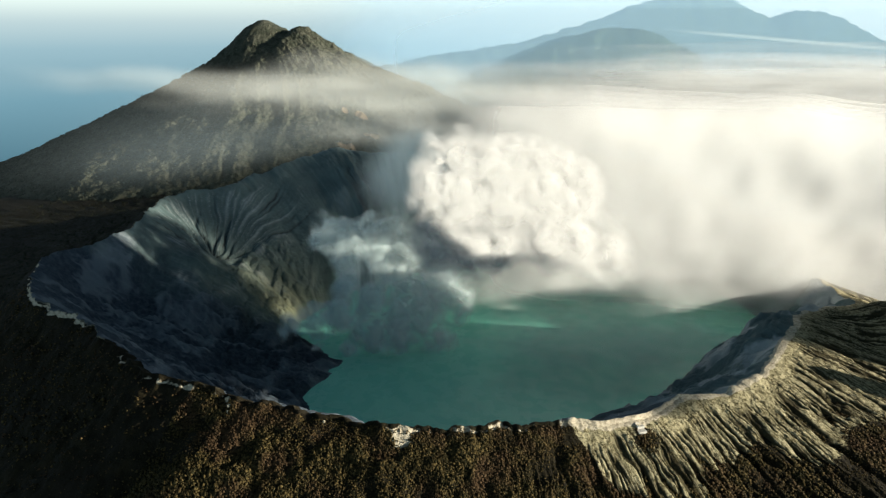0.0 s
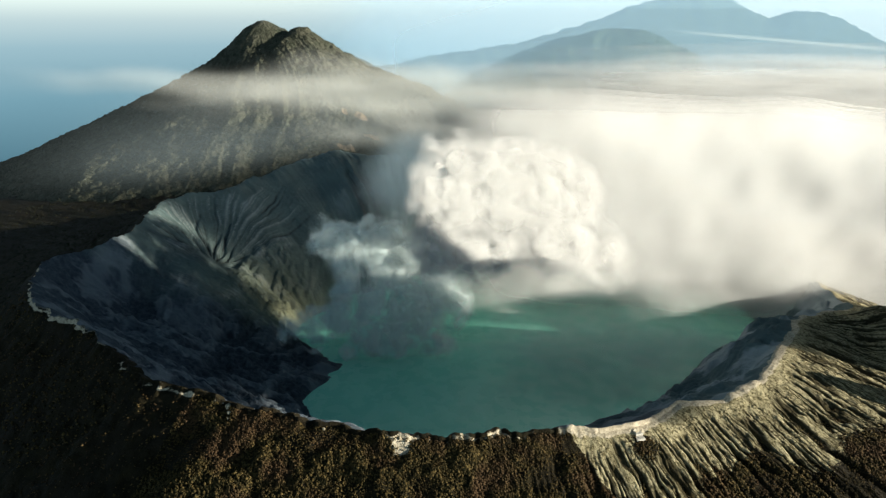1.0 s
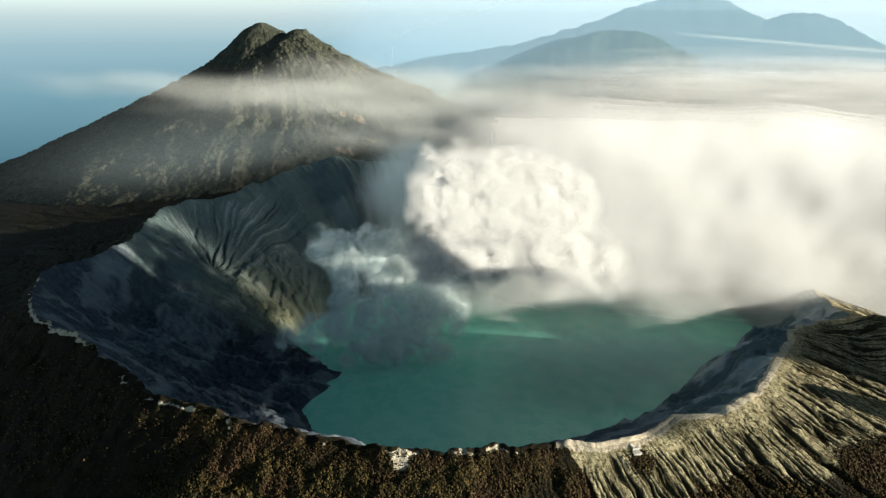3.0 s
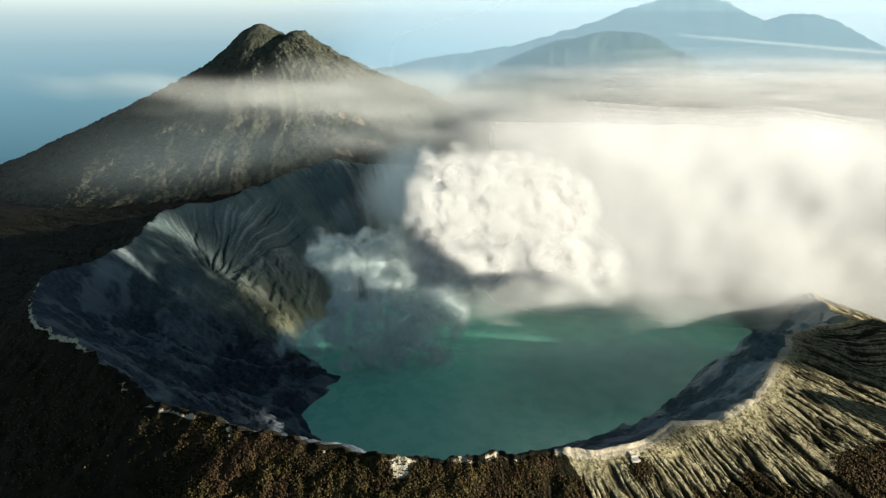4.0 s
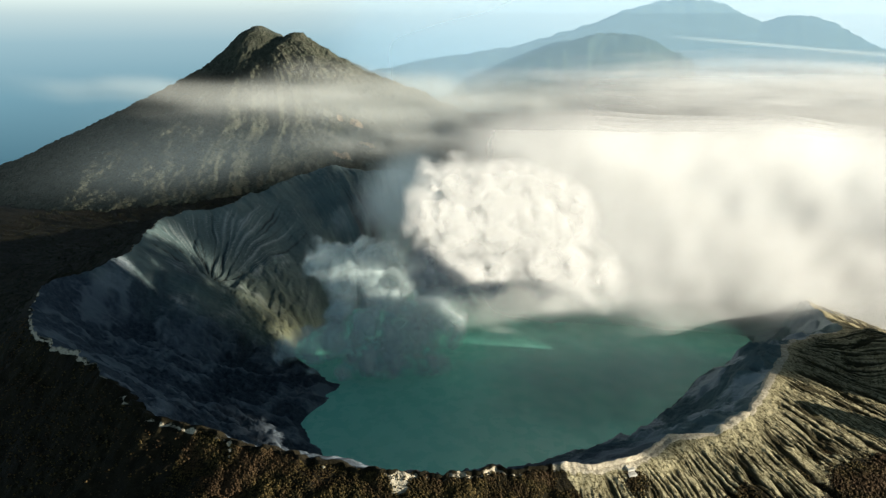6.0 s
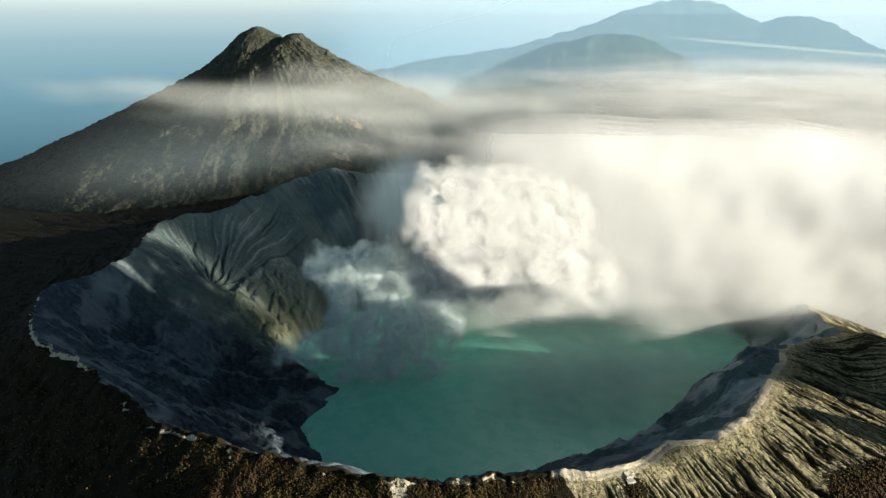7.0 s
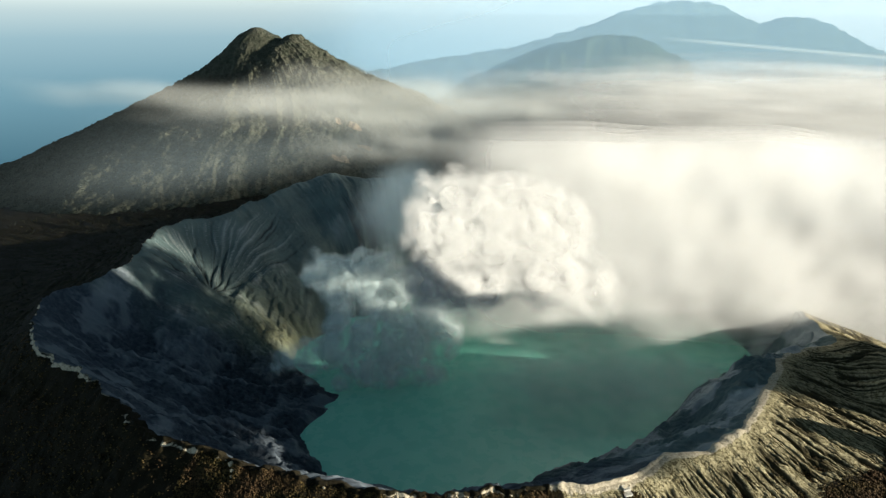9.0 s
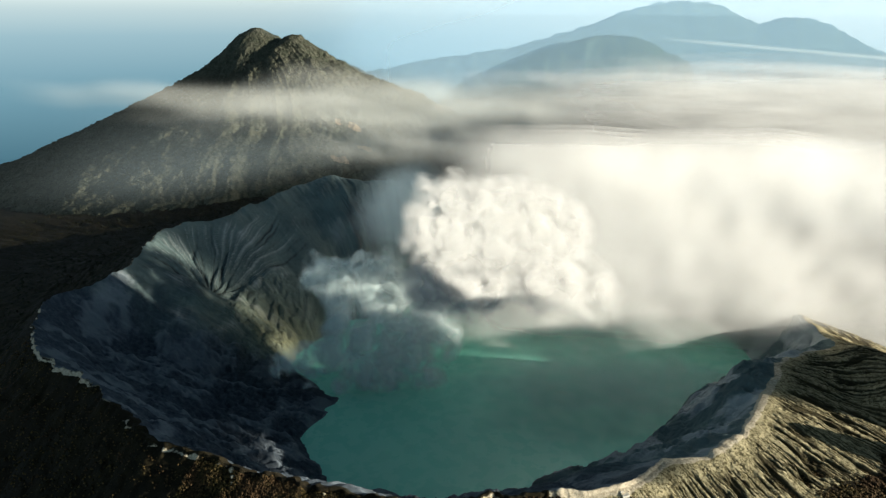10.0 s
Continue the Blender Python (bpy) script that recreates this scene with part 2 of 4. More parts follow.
# bearing from the crater's middle, the rim's radius and height
RIM = [(1, 750, 112), (12, 750, 122), (30, 745, 205), (60, 640, 258), (90, 600, 275), (109, 583, 285), (115, 641, 297), (126, 640, 272), (133, 611, 262),
       (137, 627, 255), (145, 602, 243), (151, 683, 237), (155, 685, 230), (169, 625, 213), (177, 640, 208), (183, 695, 208), (197, 667, 218),
       (209, 632, 226), (218, 590, 231), (227, 587, 228), (235, 599, 225), (248, 587, 221), (260, 582, 215), (266, 590, 212), (276, 579, 210),
       (291, 590, 202), (298, 567, 199), (304, 586, 197), (318, 578, 192), (324, 573, 190), (331, 576, 184), (341, 592, 168), (347, 650, 156), (352, 714, 144), (356, 735, 128)]
# bearing, the shore's radius, how the inner wall rises (1 even, more: steep on top, less: steep at the shore)
SHORE = [(1, 598, 0.9), (6, 660, 1.0), (20, 700, 1.0), (45, 640, 0.8), (90, 470, 0.4), (105, 400, 0.25), (119, 370, 0.16), (130, 350, 0.35), (145, 330, 0.65), (157, 320, 0.8),
         (167, 300, 0.85), (175, 235, 1.5), (182, 215, 2.3), (190, 200, 2.1), (198, 193, 1.9), (205, 215, 1.8), (212, 262, 1.6), (224, 296, 1.4),
         (236, 322, 1.2), (250, 335, 1.05), (275, 345, 1.0), (295, 335, 1.0), (307, 325, 1.1), (313, 350, 1.2), (319, 372, 1.1), (324, 400, 0.75), (329, 425, 0.5), (337, 434, 0.5), (349, 463, 0.55), (357, 548, 0.7)]


def around(table, col, th):
    t = np.array([row[0] for row in table], float)
    v = np.array([row[col] for row in table], float)
    fine = np.arange(-360, 720, 0.5)
    val = np.interp(fine, np.concatenate([t - 360, t, t + 360]), np.concatenate([v, v, v]))
    k = np.exp(-0.5 * (np.arange(-12, 13) * 0.5 / 1.6) ** 2)
    val = np.convolve(val, k / k.sum(), "same")
    return np.interp(np.mod(th, 360), fine, val)


def rim_radius(th):
    return around(RIM, 1, th) + 4 * vnoise(th * 0.5, 0 * th, 3) + 3 * (1 - 0.85 * sstep(th, 280, 288)) * vnoise(th * 1.7, 0 * th, 4)


def crater_height(th, r):
    """Height and the masks of cover at a bearing (degrees) and a distance from the crater's middle."""
    rim, even, level = rim_radius(th), around(RIM, 1, th), around(RIM, 2, th)
    close = np.exp(-(np.maximum(r - rim, 0) / 9) ** 2) * sstep(r, rim - 70, rim - 4)
    R = even + (rim - even) * close
    zr = level + close * (3 * vnoise(th * 0.6, 0 * th, 5) + 1.5 * (1 - 0.85 * sstep(th, 280, 288)) * vnoise(th * 2.1, 0 * th, 6))
    sh, p = around(SHORE, 1, th), around(SHORE, 2, th)
    sh = sh + 14 * fbm(th * 0.12, r * 0 + 3, 9, 4)
    x, y = CX + r * np.cos(np.radians(th)), CY + r * np.sin(np.radians(th))
    # inside
    u = (r - sh) / np.maximum(R - sh, 20)
    uc = np.clip(u, 0, 1)
    zin = zr * uc ** p
    # dark lava on the left; carried on to darken the sunlit near lip
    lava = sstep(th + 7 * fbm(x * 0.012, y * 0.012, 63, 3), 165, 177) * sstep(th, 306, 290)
    sunward = sstep(th, 296, 312) + (th < 25)
    body = sstep(u, 0.02, 0.25) * sstep(u, 1.0, 0.80)
    left = sstep(th, 165, 180) * sstep(th, 250, 235)
    upper0 = sstep(th, 100, 112) * sstep(th, 176, 162) * sstep(u, 0.25, 0.4)
    wallrill = ridged(th * 0.42 + 0.6 * fbm(x * 0.01, y * 0.01, 21, 2), r * 0.006, 22, 3)
    zin = zin + body * (wallrill * 5 * (1 - 0.92 * sstep(th, 112, 128) * sstep(th, 262, 244)) + fbm(x * 0.02, y * 0.02, 23, 5) * 5 * (1 - 0.6 * upper0))
    zin = zin + left * sstep(u, 0.0, 0.08) * sstep(u, 0.95, 0.5) * (ridged(x * 0.017 + 0.4, y * 0.022, 24, 4) * 5 + fbm(x * 0.06, y * 0.06, 25, 3) * 3)
    px, py = x + 9 * fbm(x * 0.03, y * 0.03, 64, 2), y + 9 * fbm(x * 0.03, y * 0.03, 65, 2)
    rubble = 9 * np.abs(vnoise(px * 0.045, py * 0.055, 66)) + 5 * np.abs(vnoise(px * 0.10, py * 0.11, 67)) + 2.6 * np.abs(vnoise(px * 0.23, py * 0.24, 68)) - 4
    zin = zin + lava * sstep(th, 262, 244) * sstep(u, 0.0, 0.14) * sstep(u, 1.0, 0.88) * rubble
    zin = zin + sunward * sstep(u, 0.0, 0.06) * sstep(u, 1.0, 0.85) * (13 * fbm(x * 0.018, y * 0.018, 69, 4) + 0.8 * rubble)
    gx, gy = x + 480, y - 418
    rho, phi = np.hypot(gx, gy), np.degrees(np.arctan2(gy, gx))
    fanrill = ridged(phi * 0.34 + 0.9 * fbm(x * 0.012, y * 0.012, 26, 3), rho * 0.004, 27, 3)
    fan = sstep(rho, 300, 170) * sstep(u, 0.3, 0.45) * sstep(u, 1.0, 0.9) * sstep(phi, -15, 10) * sstep(phi, 205, 180)
    zin = zin + fan * (-9 * np.exp(-(rho / 70) ** 2) + sstep(rho, 4, 60) * 1.5 * (fanrill - 0.5))
    upper = sstep(th, 100, 112) * sstep(th, 182, 165) * sstep(u, 0.25, 0.4) * sstep(u, 1.0, 0.93)
    uprill = ridged(th * 2.6 + 0.7 * fbm(x * 0.010, y * 0.010, 28, 3), r * 0.002, 29, 2)
    zin = zin + upper * (1 - fan) * 0.8 * uprill
    terrace = sstep(th, 158, 172) * sstep(th, 214, 196)
    zin = zin - terrace * 9 * np.exp(-((u - 0.80) / 0.10) ** 2) + terrace * 7 * np.exp(-((u - 0.60) / 0.06) ** 2)
    blocks = ridged(x * 0.017 + 0.4, y * 0.022, 24, 4)
    patches = np.clip(fbm(x * 0.022, y * 0.022, 70, 5) * 1.1 + 0.2, -0.12, 0.6)
    # tone by relief: shading painted on ridges and channels, plus the rock's own patches
    shade_tone = 0.5 + sunward * patches + fan * (fanrill - 0.35) * 0.34 + upper * (1 - fan) * (uprill - 0.1) * 0.16 + lava * (blocks - 0.2) * 0.5 + (1 - fan) * (1 - upper) * (1 - lava) * (1 - sunward) * (1 - 0.8 * sstep(th, 118, 135)) * wallrill * 0.25
    # gullies that meet at the foot of the ash fan, their shade painted in
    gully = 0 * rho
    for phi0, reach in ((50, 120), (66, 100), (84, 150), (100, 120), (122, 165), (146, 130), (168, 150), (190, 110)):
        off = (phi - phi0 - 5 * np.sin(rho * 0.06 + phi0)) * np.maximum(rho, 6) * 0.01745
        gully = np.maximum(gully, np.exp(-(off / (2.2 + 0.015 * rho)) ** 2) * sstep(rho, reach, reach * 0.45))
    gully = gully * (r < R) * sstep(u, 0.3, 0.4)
    zin, shade_tone = zin - 6.5 * gully, shade_tone - 0.42 * gully
    # blocky debris between the fan and the shore
    talus = sstep(th, 132, 148) * sstep(th, 184, 172) * sstep(u, 0.01, 0.08) * sstep(u, 0.50, 0.36)
    zin = zin + talus * (0.9 * rubble + 6 * np.exp(-((u - 0.40) / 0.05) ** 2))
    shade_tone = shade_tone + talus * (blocks - 0.3) * 0.22
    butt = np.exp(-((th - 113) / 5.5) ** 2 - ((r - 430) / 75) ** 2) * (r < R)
    zin, shade_tone = zin + butt * (8 + 0.7 * rubble), shade_tone - 0.55 * butt
    zin = zin + 5 * lava * sstep(u, 0.0, 0.05)
    zin = np.where(u < 0, np.maximum(-30, u * 90), zin)
    # outside
    d = np.maximum(r - R, 0) * (r > rim)
    north = sstep(th, 50, 90) * sstep(th, 140, 112)
    west = sstep(th, 98, 116) * sstep(th, 186, 152)     # a shelf added before the cone, its dark woods standing in for shade
    low = np.maximum(north, west)
    zb = -330 * (1 - low) - 55 * low - (0.25 * (1 - west) + 0.05 * west) * np.maximum(d - 500, 0) - 0.45 * west * np.maximum(d - 1900, 0)
    slope = np.interp(th, [0, 60, 90, 150, 180, 215, 245, 252, 275, 300, 322, 345, 360], [0.35, 0.5, 0.55, 0.6, 0.75, 0.8, 0.80, 0.52, 0.55, 0.46, 0.30, 0.30, 0.35])
    L = (zr - zb) / slope
    zout = zb + (zr - zb) * np.exp(-d / L)
    ash = sstep(th, 272, 292) * (th > 180) + (th < 40)
    wx, wy = 7 * fbm(x * 0.014, y * 0.014, 31, 4), 7 * fbm(x * 0.014, y * 0.014, 37, 4)
    tw = np.degrees(np.arctan2(y + wy - CY, x + wx - CX)) % 360
    chan = np.maximum(0, 1 - np.abs(vnoise(tw * 1.3, d * 0.006, 32)) / 0.21)
    chan2 = np.maximum(0, 1 - np.abs(vnoise(tw * 2.7 + 3, d * 0.009 + 7, 34)) / 0.24)
    chan3 = np.maximum(0, 1 - np.abs(vnoise(tw * 5.2 + 9, d * 0.016 + 2, 38)) / 0.4)
    late = 14 * vnoise(tw * 0.9, 0 * d, 39)
    grow, grow2 = sstep(d + late, 14, 46), sstep(d + late, 9, 34)
    furrow = 7.5 * grow * chan + 3.4 * grow2 * chan2 + 0.9 * grow2 * chan3
    zout = zout - furrow * (0.08 + 0.92 * ash) + 2.5 * fbm(x * 0.012, y * 0.012, 35, 3) * sstep(d, 20, 200)
    zout = zout + ash * sstep(d, 4, 20) * 0.9 * fbm(x * 0.2, y * 0.2, 40, 3)
    zout = zout + (1 - ash) * sstep(d, 2, 30) * 4.0 * fbm(x * 0.045, y * 0.045, 36, 5)
    # a spur that ends the sunlit slope
    spur = np.exp(-((th - 247.5) / 3.0) ** 2) * sstep(d, 0, 120)
    zout = zout + 22 * spur
    # mounds added out of view to cast shade on the right rim and lava
    zout = zout + 45 * np.exp(-(((x - 745) / 85) ** 2 + ((y - 45) / 110) ** 2)) * sstep(d, 0, 60)
    zout = zout + 125 * np.exp(-((x - 775) / 80) ** 2 - ((y + 55) / 42) ** 2) + 128 * np.exp(-((x - 745) / 80) ** 2 - ((y + 194) / 30) ** 2)
    z = np.where(r < rim, zin, zout)
    # round the crest off
    z = z - 1.5 * np.exp(-((r - R) / 4.0) ** 2)
    bare = np.interp(th, [0, 40, 60, 270, 282.5, 285, 289, 292, 298, 302, 307, 317, 320, 330, 345, 360], [400, 300, -60, -60, -30, 50, 72, 78, 66, 62, 90, 110, 122, 165, 300, 400]) + 16 * fbm(x * 0.02, y * 0.02, 41, 4)
    # furrow channels marked for the painted darkening
    shade_tone = np.where(r > R, 0.5 - 0.5 * np.clip(grow * chan + 0.75 * grow2 * chan2 + 0.4 * grow2 * chan3, 0, 1), shade_tone)
    veg = np.clip(sstep(d - bare + 45 * grow * chan - 15, -16, 16), 0, 1) * (r > R)
    veg = np.maximum(veg, 0.9 * np.exp(-((th - 290.2) / 1.5) ** 2 - ((d - 24) / 13) ** 2))
    veg = np.where(r > R, np.where((d < 4) & (th > 282), veg * 0.5, veg), 0)
    # scrub colour laid on the near inner lip to keep it dark
    veg = np.where((r <= R) & (r > R - 13) & (th > 226) & (th < 282), 0.8, veg)
    rock = np.where(r < R, 1.0, 0.0)
    sulf = np.exp(-(((x + 320) / 125) ** 2 + ((y - 385) / 80) ** 2)) * (r < R) * 0.85
    crest = np.interp(th, [0, 179, 184, 196, 199, 219, 221, 228, 231, 234, 237, 243, 245, 246, 248, 250, 257, 259, 261, 264, 266, 269, 272, 278, 281, 284, 330, 345, 360],
                      [0.4, 0.45, 0.6, 0.6, 0.8, 0.8, 0.1, 0.4, 0.5, 0.2, 0.6, 0.6, 0.1, 0.55, 0.55, 0.05, 0.05, 0.45, 0.05, 0.25, 0.95, 0.55, 0.62, 0.62, 0.4, 0.95, 0.95, 0.6, 0.4])
    pale = np.exp(-((r - R - 2) / np.interp(th, [280, 286], [3.2, 7.0])) ** 2) * crest
    pale = np.maximum(pale, 0.9 * np.exp(-((th - 266.3) / 1.1) ** 2) * sstep(d, 30, 8) * (r > R))
    return z, veg, rock, sulf, pale, shade_tone, lava


def build_ground():
    th = np.concatenate([np.arange(0, 90, 0.9), np.arange(90, 170, 0.27), np.arange(170, 262, 0.2), np.arange(262, 345, 0.095), np.arange(345, 360, 0.3)])
    s = np.concatenate([np.linspace(0.02, 0.30, 14, endpoint=False), np.linspace(0.30, 0.95, 190, endpoint=False), np.linspace(0.95, 1.06, 54, endpoint=False),
                        np.linspace(1.06, 1.45, 100, endpoint=False), np.geomspace(1.45, 8.2, 56)])
    TH, S = np.meshgrid(th, s)
    R = rim_radius(TH)
    RR = R * S
    Z, veg, rock, sulf, pale, shade_tone, lava = crater_height(TH, RR)
    X, Y = CX + RR * np.cos(np.radians(TH)), CY + RR * np.sin(np.radians(TH))
    ob = sheet("ground", X, Y, Z, M_GROUND, True, (("veg", veg), ("rock", rock), ("sulf", sulf), ("pale", pale), ("shade_tone", shade_tone), ("lava", lava)))
    tagged(ob, "volcanic crater of grey rock with bare ash rim and brown scrub slopes", "crater", kind="structure")


build_ground()

# ================= lake =================
def build_lake():
    a, q = np.meshgrid(np.linspace(0, 360, 160, endpoint=False), np.linspace(0.0, 1, 40))
    r = q * 725
    X, Y = CX + r * np.cos(np.radians(a)), CY + r * np.sin(np.radians(a))
    ob = sheet("water", X, Y, 0 * X, M_LAKE, True)
    tagged(ob, "opaque turquoise acid crater lake with a smooth surface", "lake", kind="structure")


build_lake()

# ================= the cone behind =================
PEAK = (-975.0, 2961.0)


def cone_height(x, y):
    dx, dy = x - PEAK[0], y - PEAK[1]
    d, a = np.hypot(dx, dy), np.arctan2(dy, dx)
    dd = d * (1 + 0.10 * np.maximum(0, -np.sin(a))) * (1 - 0.12 * np.maximum(0, np.cos(a)))
    z = np.interp(dd, [0, 30, 56, 105, 191, 326, 557, 859, 1202, 1556, 2600], [627, 619, 605, 577, 488, 380, 268, 130, -24, -158, -440])
    d2 = np.hypot(x + 765, y - 2890)
    z2 = np.interp(d2, [0, 45, 85, 160, 280, 465, 650, 900, 1500, 3000], [580, 574, 552, 500, 432, 334, 268, 150, -120, -650])
    z = np.logaddexp(z / 16, z2 / 16) * 16 - 4
    am = sstep(d, 60, 500)
    warp = 0.25 * fbm(x * 0.002, y * 0.002, 51, 2)
    z = z + am * (10 * (ridged(a * 5.0 + 3.0 * warp, d * 0.0014, 52, 2) - 0.4) + 3.5 * ridged(a * 13.0 + 9.0 * warp, d * 0.004, 55, 2)) * sstep(d, 2600, 900)
    z = z + sstep(d, 20, 200) * 9 * fbm(x * 0.012, y * 0.012, 53, 4) + 3 * fbm(x * 0.05, y * 0.05, 54, 2)
    z = z + sstep(d, 60, 260) * (6 * np.abs(vnoise(x * 0.038, y * 0.038, 57)) + 3.5 * np.abs(vnoise(x * 0.08, y * 0.08, 58)))     # the canopy's crowns
    return z


def cone_scars(x, y):
    """Bare landslips low on the flank."""
    out = 0 * x
    for cx, cy, wx, wy in ((-372, 2210, 34, 40), (-448, 2232, 16, 28), (-408, 1955, 46, 30), (-312, 2058, 40, 22)):
        out = np.maximum(out, np.exp(-((x - cx + 0.4 * (y - cy)) / wx) ** 2 - ((y - cy) / wy) ** 2))
    return out


def build_cone():
    a, d = np.meshgrid(np.concatenate([np.linspace(-np.pi, 0.2, 760, endpoint=False), np.linspace(0.2, np.pi, 120, endpoint=False)]),
                       np.concatenate([np.linspace(1, 300, 60, endpoint=False), np.linspace(300, 1500, 190, endpoint=False), np.linspace(1500, 2600, 40)]))
    X, Y = PEAK[0] + d * np.cos(a), PEAK[1] + d * np.sin(a)
    ob = sheet("volcano_cone", X, Y, cone_height(X, Y), M_FOREST, True, (("scar", cone_scars(X, Y)),))
    tagged(ob, "forested volcanic cone with gullied flanks and a twin summit", "mountain")


build_cone()


# ================= small things on the rim and the lake =================
def part(name, bm, material, parent, label=""):
    me = bpy.data.meshes.new(name)
    bm.to_mesh(me)
    bm.free()
    me.materials.append(material)
    ob = new(name, me)
    ob.parent = parent
    return tagged(ob, label)


def rim_place(th, d):
    r = float(rim_radius(np.array([float(th)]))[0]) + d
    z = float(crater_height(np.array([float(th)]), np.array([r]))[0][0])
    return CX + r * math.cos(radians(th)), CY + r * math.sin(radians(th)), z


def stone_material():
    n = Nodes("pale_stone")
    col = n.mix(n.step(n.noise(0.6, 5), 0.35, 0.65), (0.44, 0.39, 0.29), (0.24, 0.21, 0.15))
    return n.solid(col, 0.95, n.bump(n.noise(1.5, 4), 0.6, 0.4), 0.1)


def concrete_material():
    n = Nodes("weathered_concrete")
    col = n.mix(n.step(n.noise(0.9, 5), 0.35, 0.7), (0.62, 0.60, 0.54), (0.40, 0.37, 0.31))
    return n.solid(col, 0.9, n.bump(n.noise(4, 3), 0.4, 0.05), 0.2)


M_STONE, M_CONC = stone_material(), concrete_material()


def boulder(name, label, place, size, squash, seed):
    bm = bmesh.new()
    bmesh.ops.create_icosphere(bm, subdivisions=2, radius=1.0)
    for v in bm.verts:
        p = v.co * 1.3 + Vector((seed * 3.1, seed, 0))
        v.co = v.co * (1 + 0.45 * noise.noise(p) + 0.16 * noise.noise(p * 3)) * size
        v.co.z *= squash
    me = bpy.data.meshes.new(name)
    bm.to_mesh(me)
    bm.free()
    me.materials.append(M_STONE)
    ob = new(name, me)
    ob.location = (place[0], place[1], place[2] + size * squash * 0.35)
    return tagged(ob, label, "rock", "pale rocks on the rim")


for n, (th, d, size, squash) in enumerate(((247.6, 2, 3.0, 1.3), (248.1, 7, 2.2, 1.0), (248.4, 12, 1.8, 0.8), (258.4, 3, 1.7, 0.9), (266.0, 3, 2.0, 0.8))):
    boulder("rock", "pale weathered rock outcrop standing on the crater rim", rim_place(th, d), size, squash, n + 1)


def box(bm, x0, y0, z0, x1, y1, z1, bevel=0.06):
    made = bmesh.ops.create_cube(bm, size=1.0, matrix=Matrix.LocRotScale(((x0 + x1) / 2, (y0 + y1) / 2, (z0 + z1) / 2), None, (x1 - x0, y1 - y0, z1 - z0)))
    edges = list({e for v in made["verts"] for e in v.link_edges})
    bmesh.ops.bevel(bm, geom=edges, offset=bevel, segments=1, affect="EDGES")


def ruin(place, turn):
    """A small roofless concrete shelter with its terrace."""
    r = tagged(new("shelter_ruin"), "small pale roofless concrete shelter on the ash rim", "ruin")
    r.matrix_basis = pose(*place, 0, 0, turn)
    for name, b in (("floor_slab", (-4.5, -3.2, -1.6, 4.5, 3.2, 0.25)), ("side_wall", (-4.3, -3.0, 0.25, -4.0, 3.0, 2.3)), ("back_wall", (-4.0, 2.7, 0.25, 0.4, 3.0, 2.6)),
                    ("low_wall", (-4.0, -3.0, 0.25, 4.3, -2.7, 1.0)), ("terrace", (-6.5, -9.5, -3.8, 3.0, -3.8, -1.2))):
        bm = bmesh.new()
        box(bm, *b)
        part(name, bm, M_CONC, r)


ruin(rim_place(290.2, 9), 18)


def foam(first, last):
    """Thin streaks of pale scum on the lake."""
    bm = bmesh.new()
    rnd = random.Random(4)
    for k in range(26):
        t = k / 25
        x, y = 226 + 30 * t + rnd.uniform(-1.2, 1.2), 243 - 26 * t * t + 3 * math.sin(t * 9) + rnd.uniform(-1, 1)
        if not first <= t <= last:
            continue
        ring = []
        for a in range(7):
            q = a / 7 * 6.283
            rad = rnd.uniform(0.5, 1.3)
            ring.append(bm.verts.new((x + 2.2 * rad * math.cos(q), y + 0.9 * rad * math.sin(q), 0.03)))
        up = [bm.verts.new((v.co.x * 0.2 + x * 0.8, v.co.y * 0.2 + y * 0.8, 0.12)) for v in ring]
        bm.faces.new(up)
        for a in range(7):
            bm.faces.new((ring[a], ring[(a + 1) % 7], up[(a + 1) % 7], up[a]))
    me = bpy.data.meshes.new("foam_streak")
    bm.to_mesh(me)
    bm.free()
    me.materials.append(M_STONE)
    tagged(new("foam_streak", me), "pale streak of scum floating on the turquoise lake", "foam", "foam streaks", "stuff")


foam(0.0, 0.25)
foam(0.5, 1.0)


# ================= plants =================
def leaf_material(name, a, b, c):
    n = Nodes(name)
    g = n.t.nodes.new("ShaderNodeNewGeometry")
    col = n.mix(n.step(g.outputs["Random Per Island"], 0.1, 0.9), a, b)
    col = n.mix(n.step(n.noise(0.02, 3), 0.45, 0.65), col, c)
    return n.solid(col, 0.9, n.bump(n.noise(1.2, 3), 0.7, 0.5), 0.1)


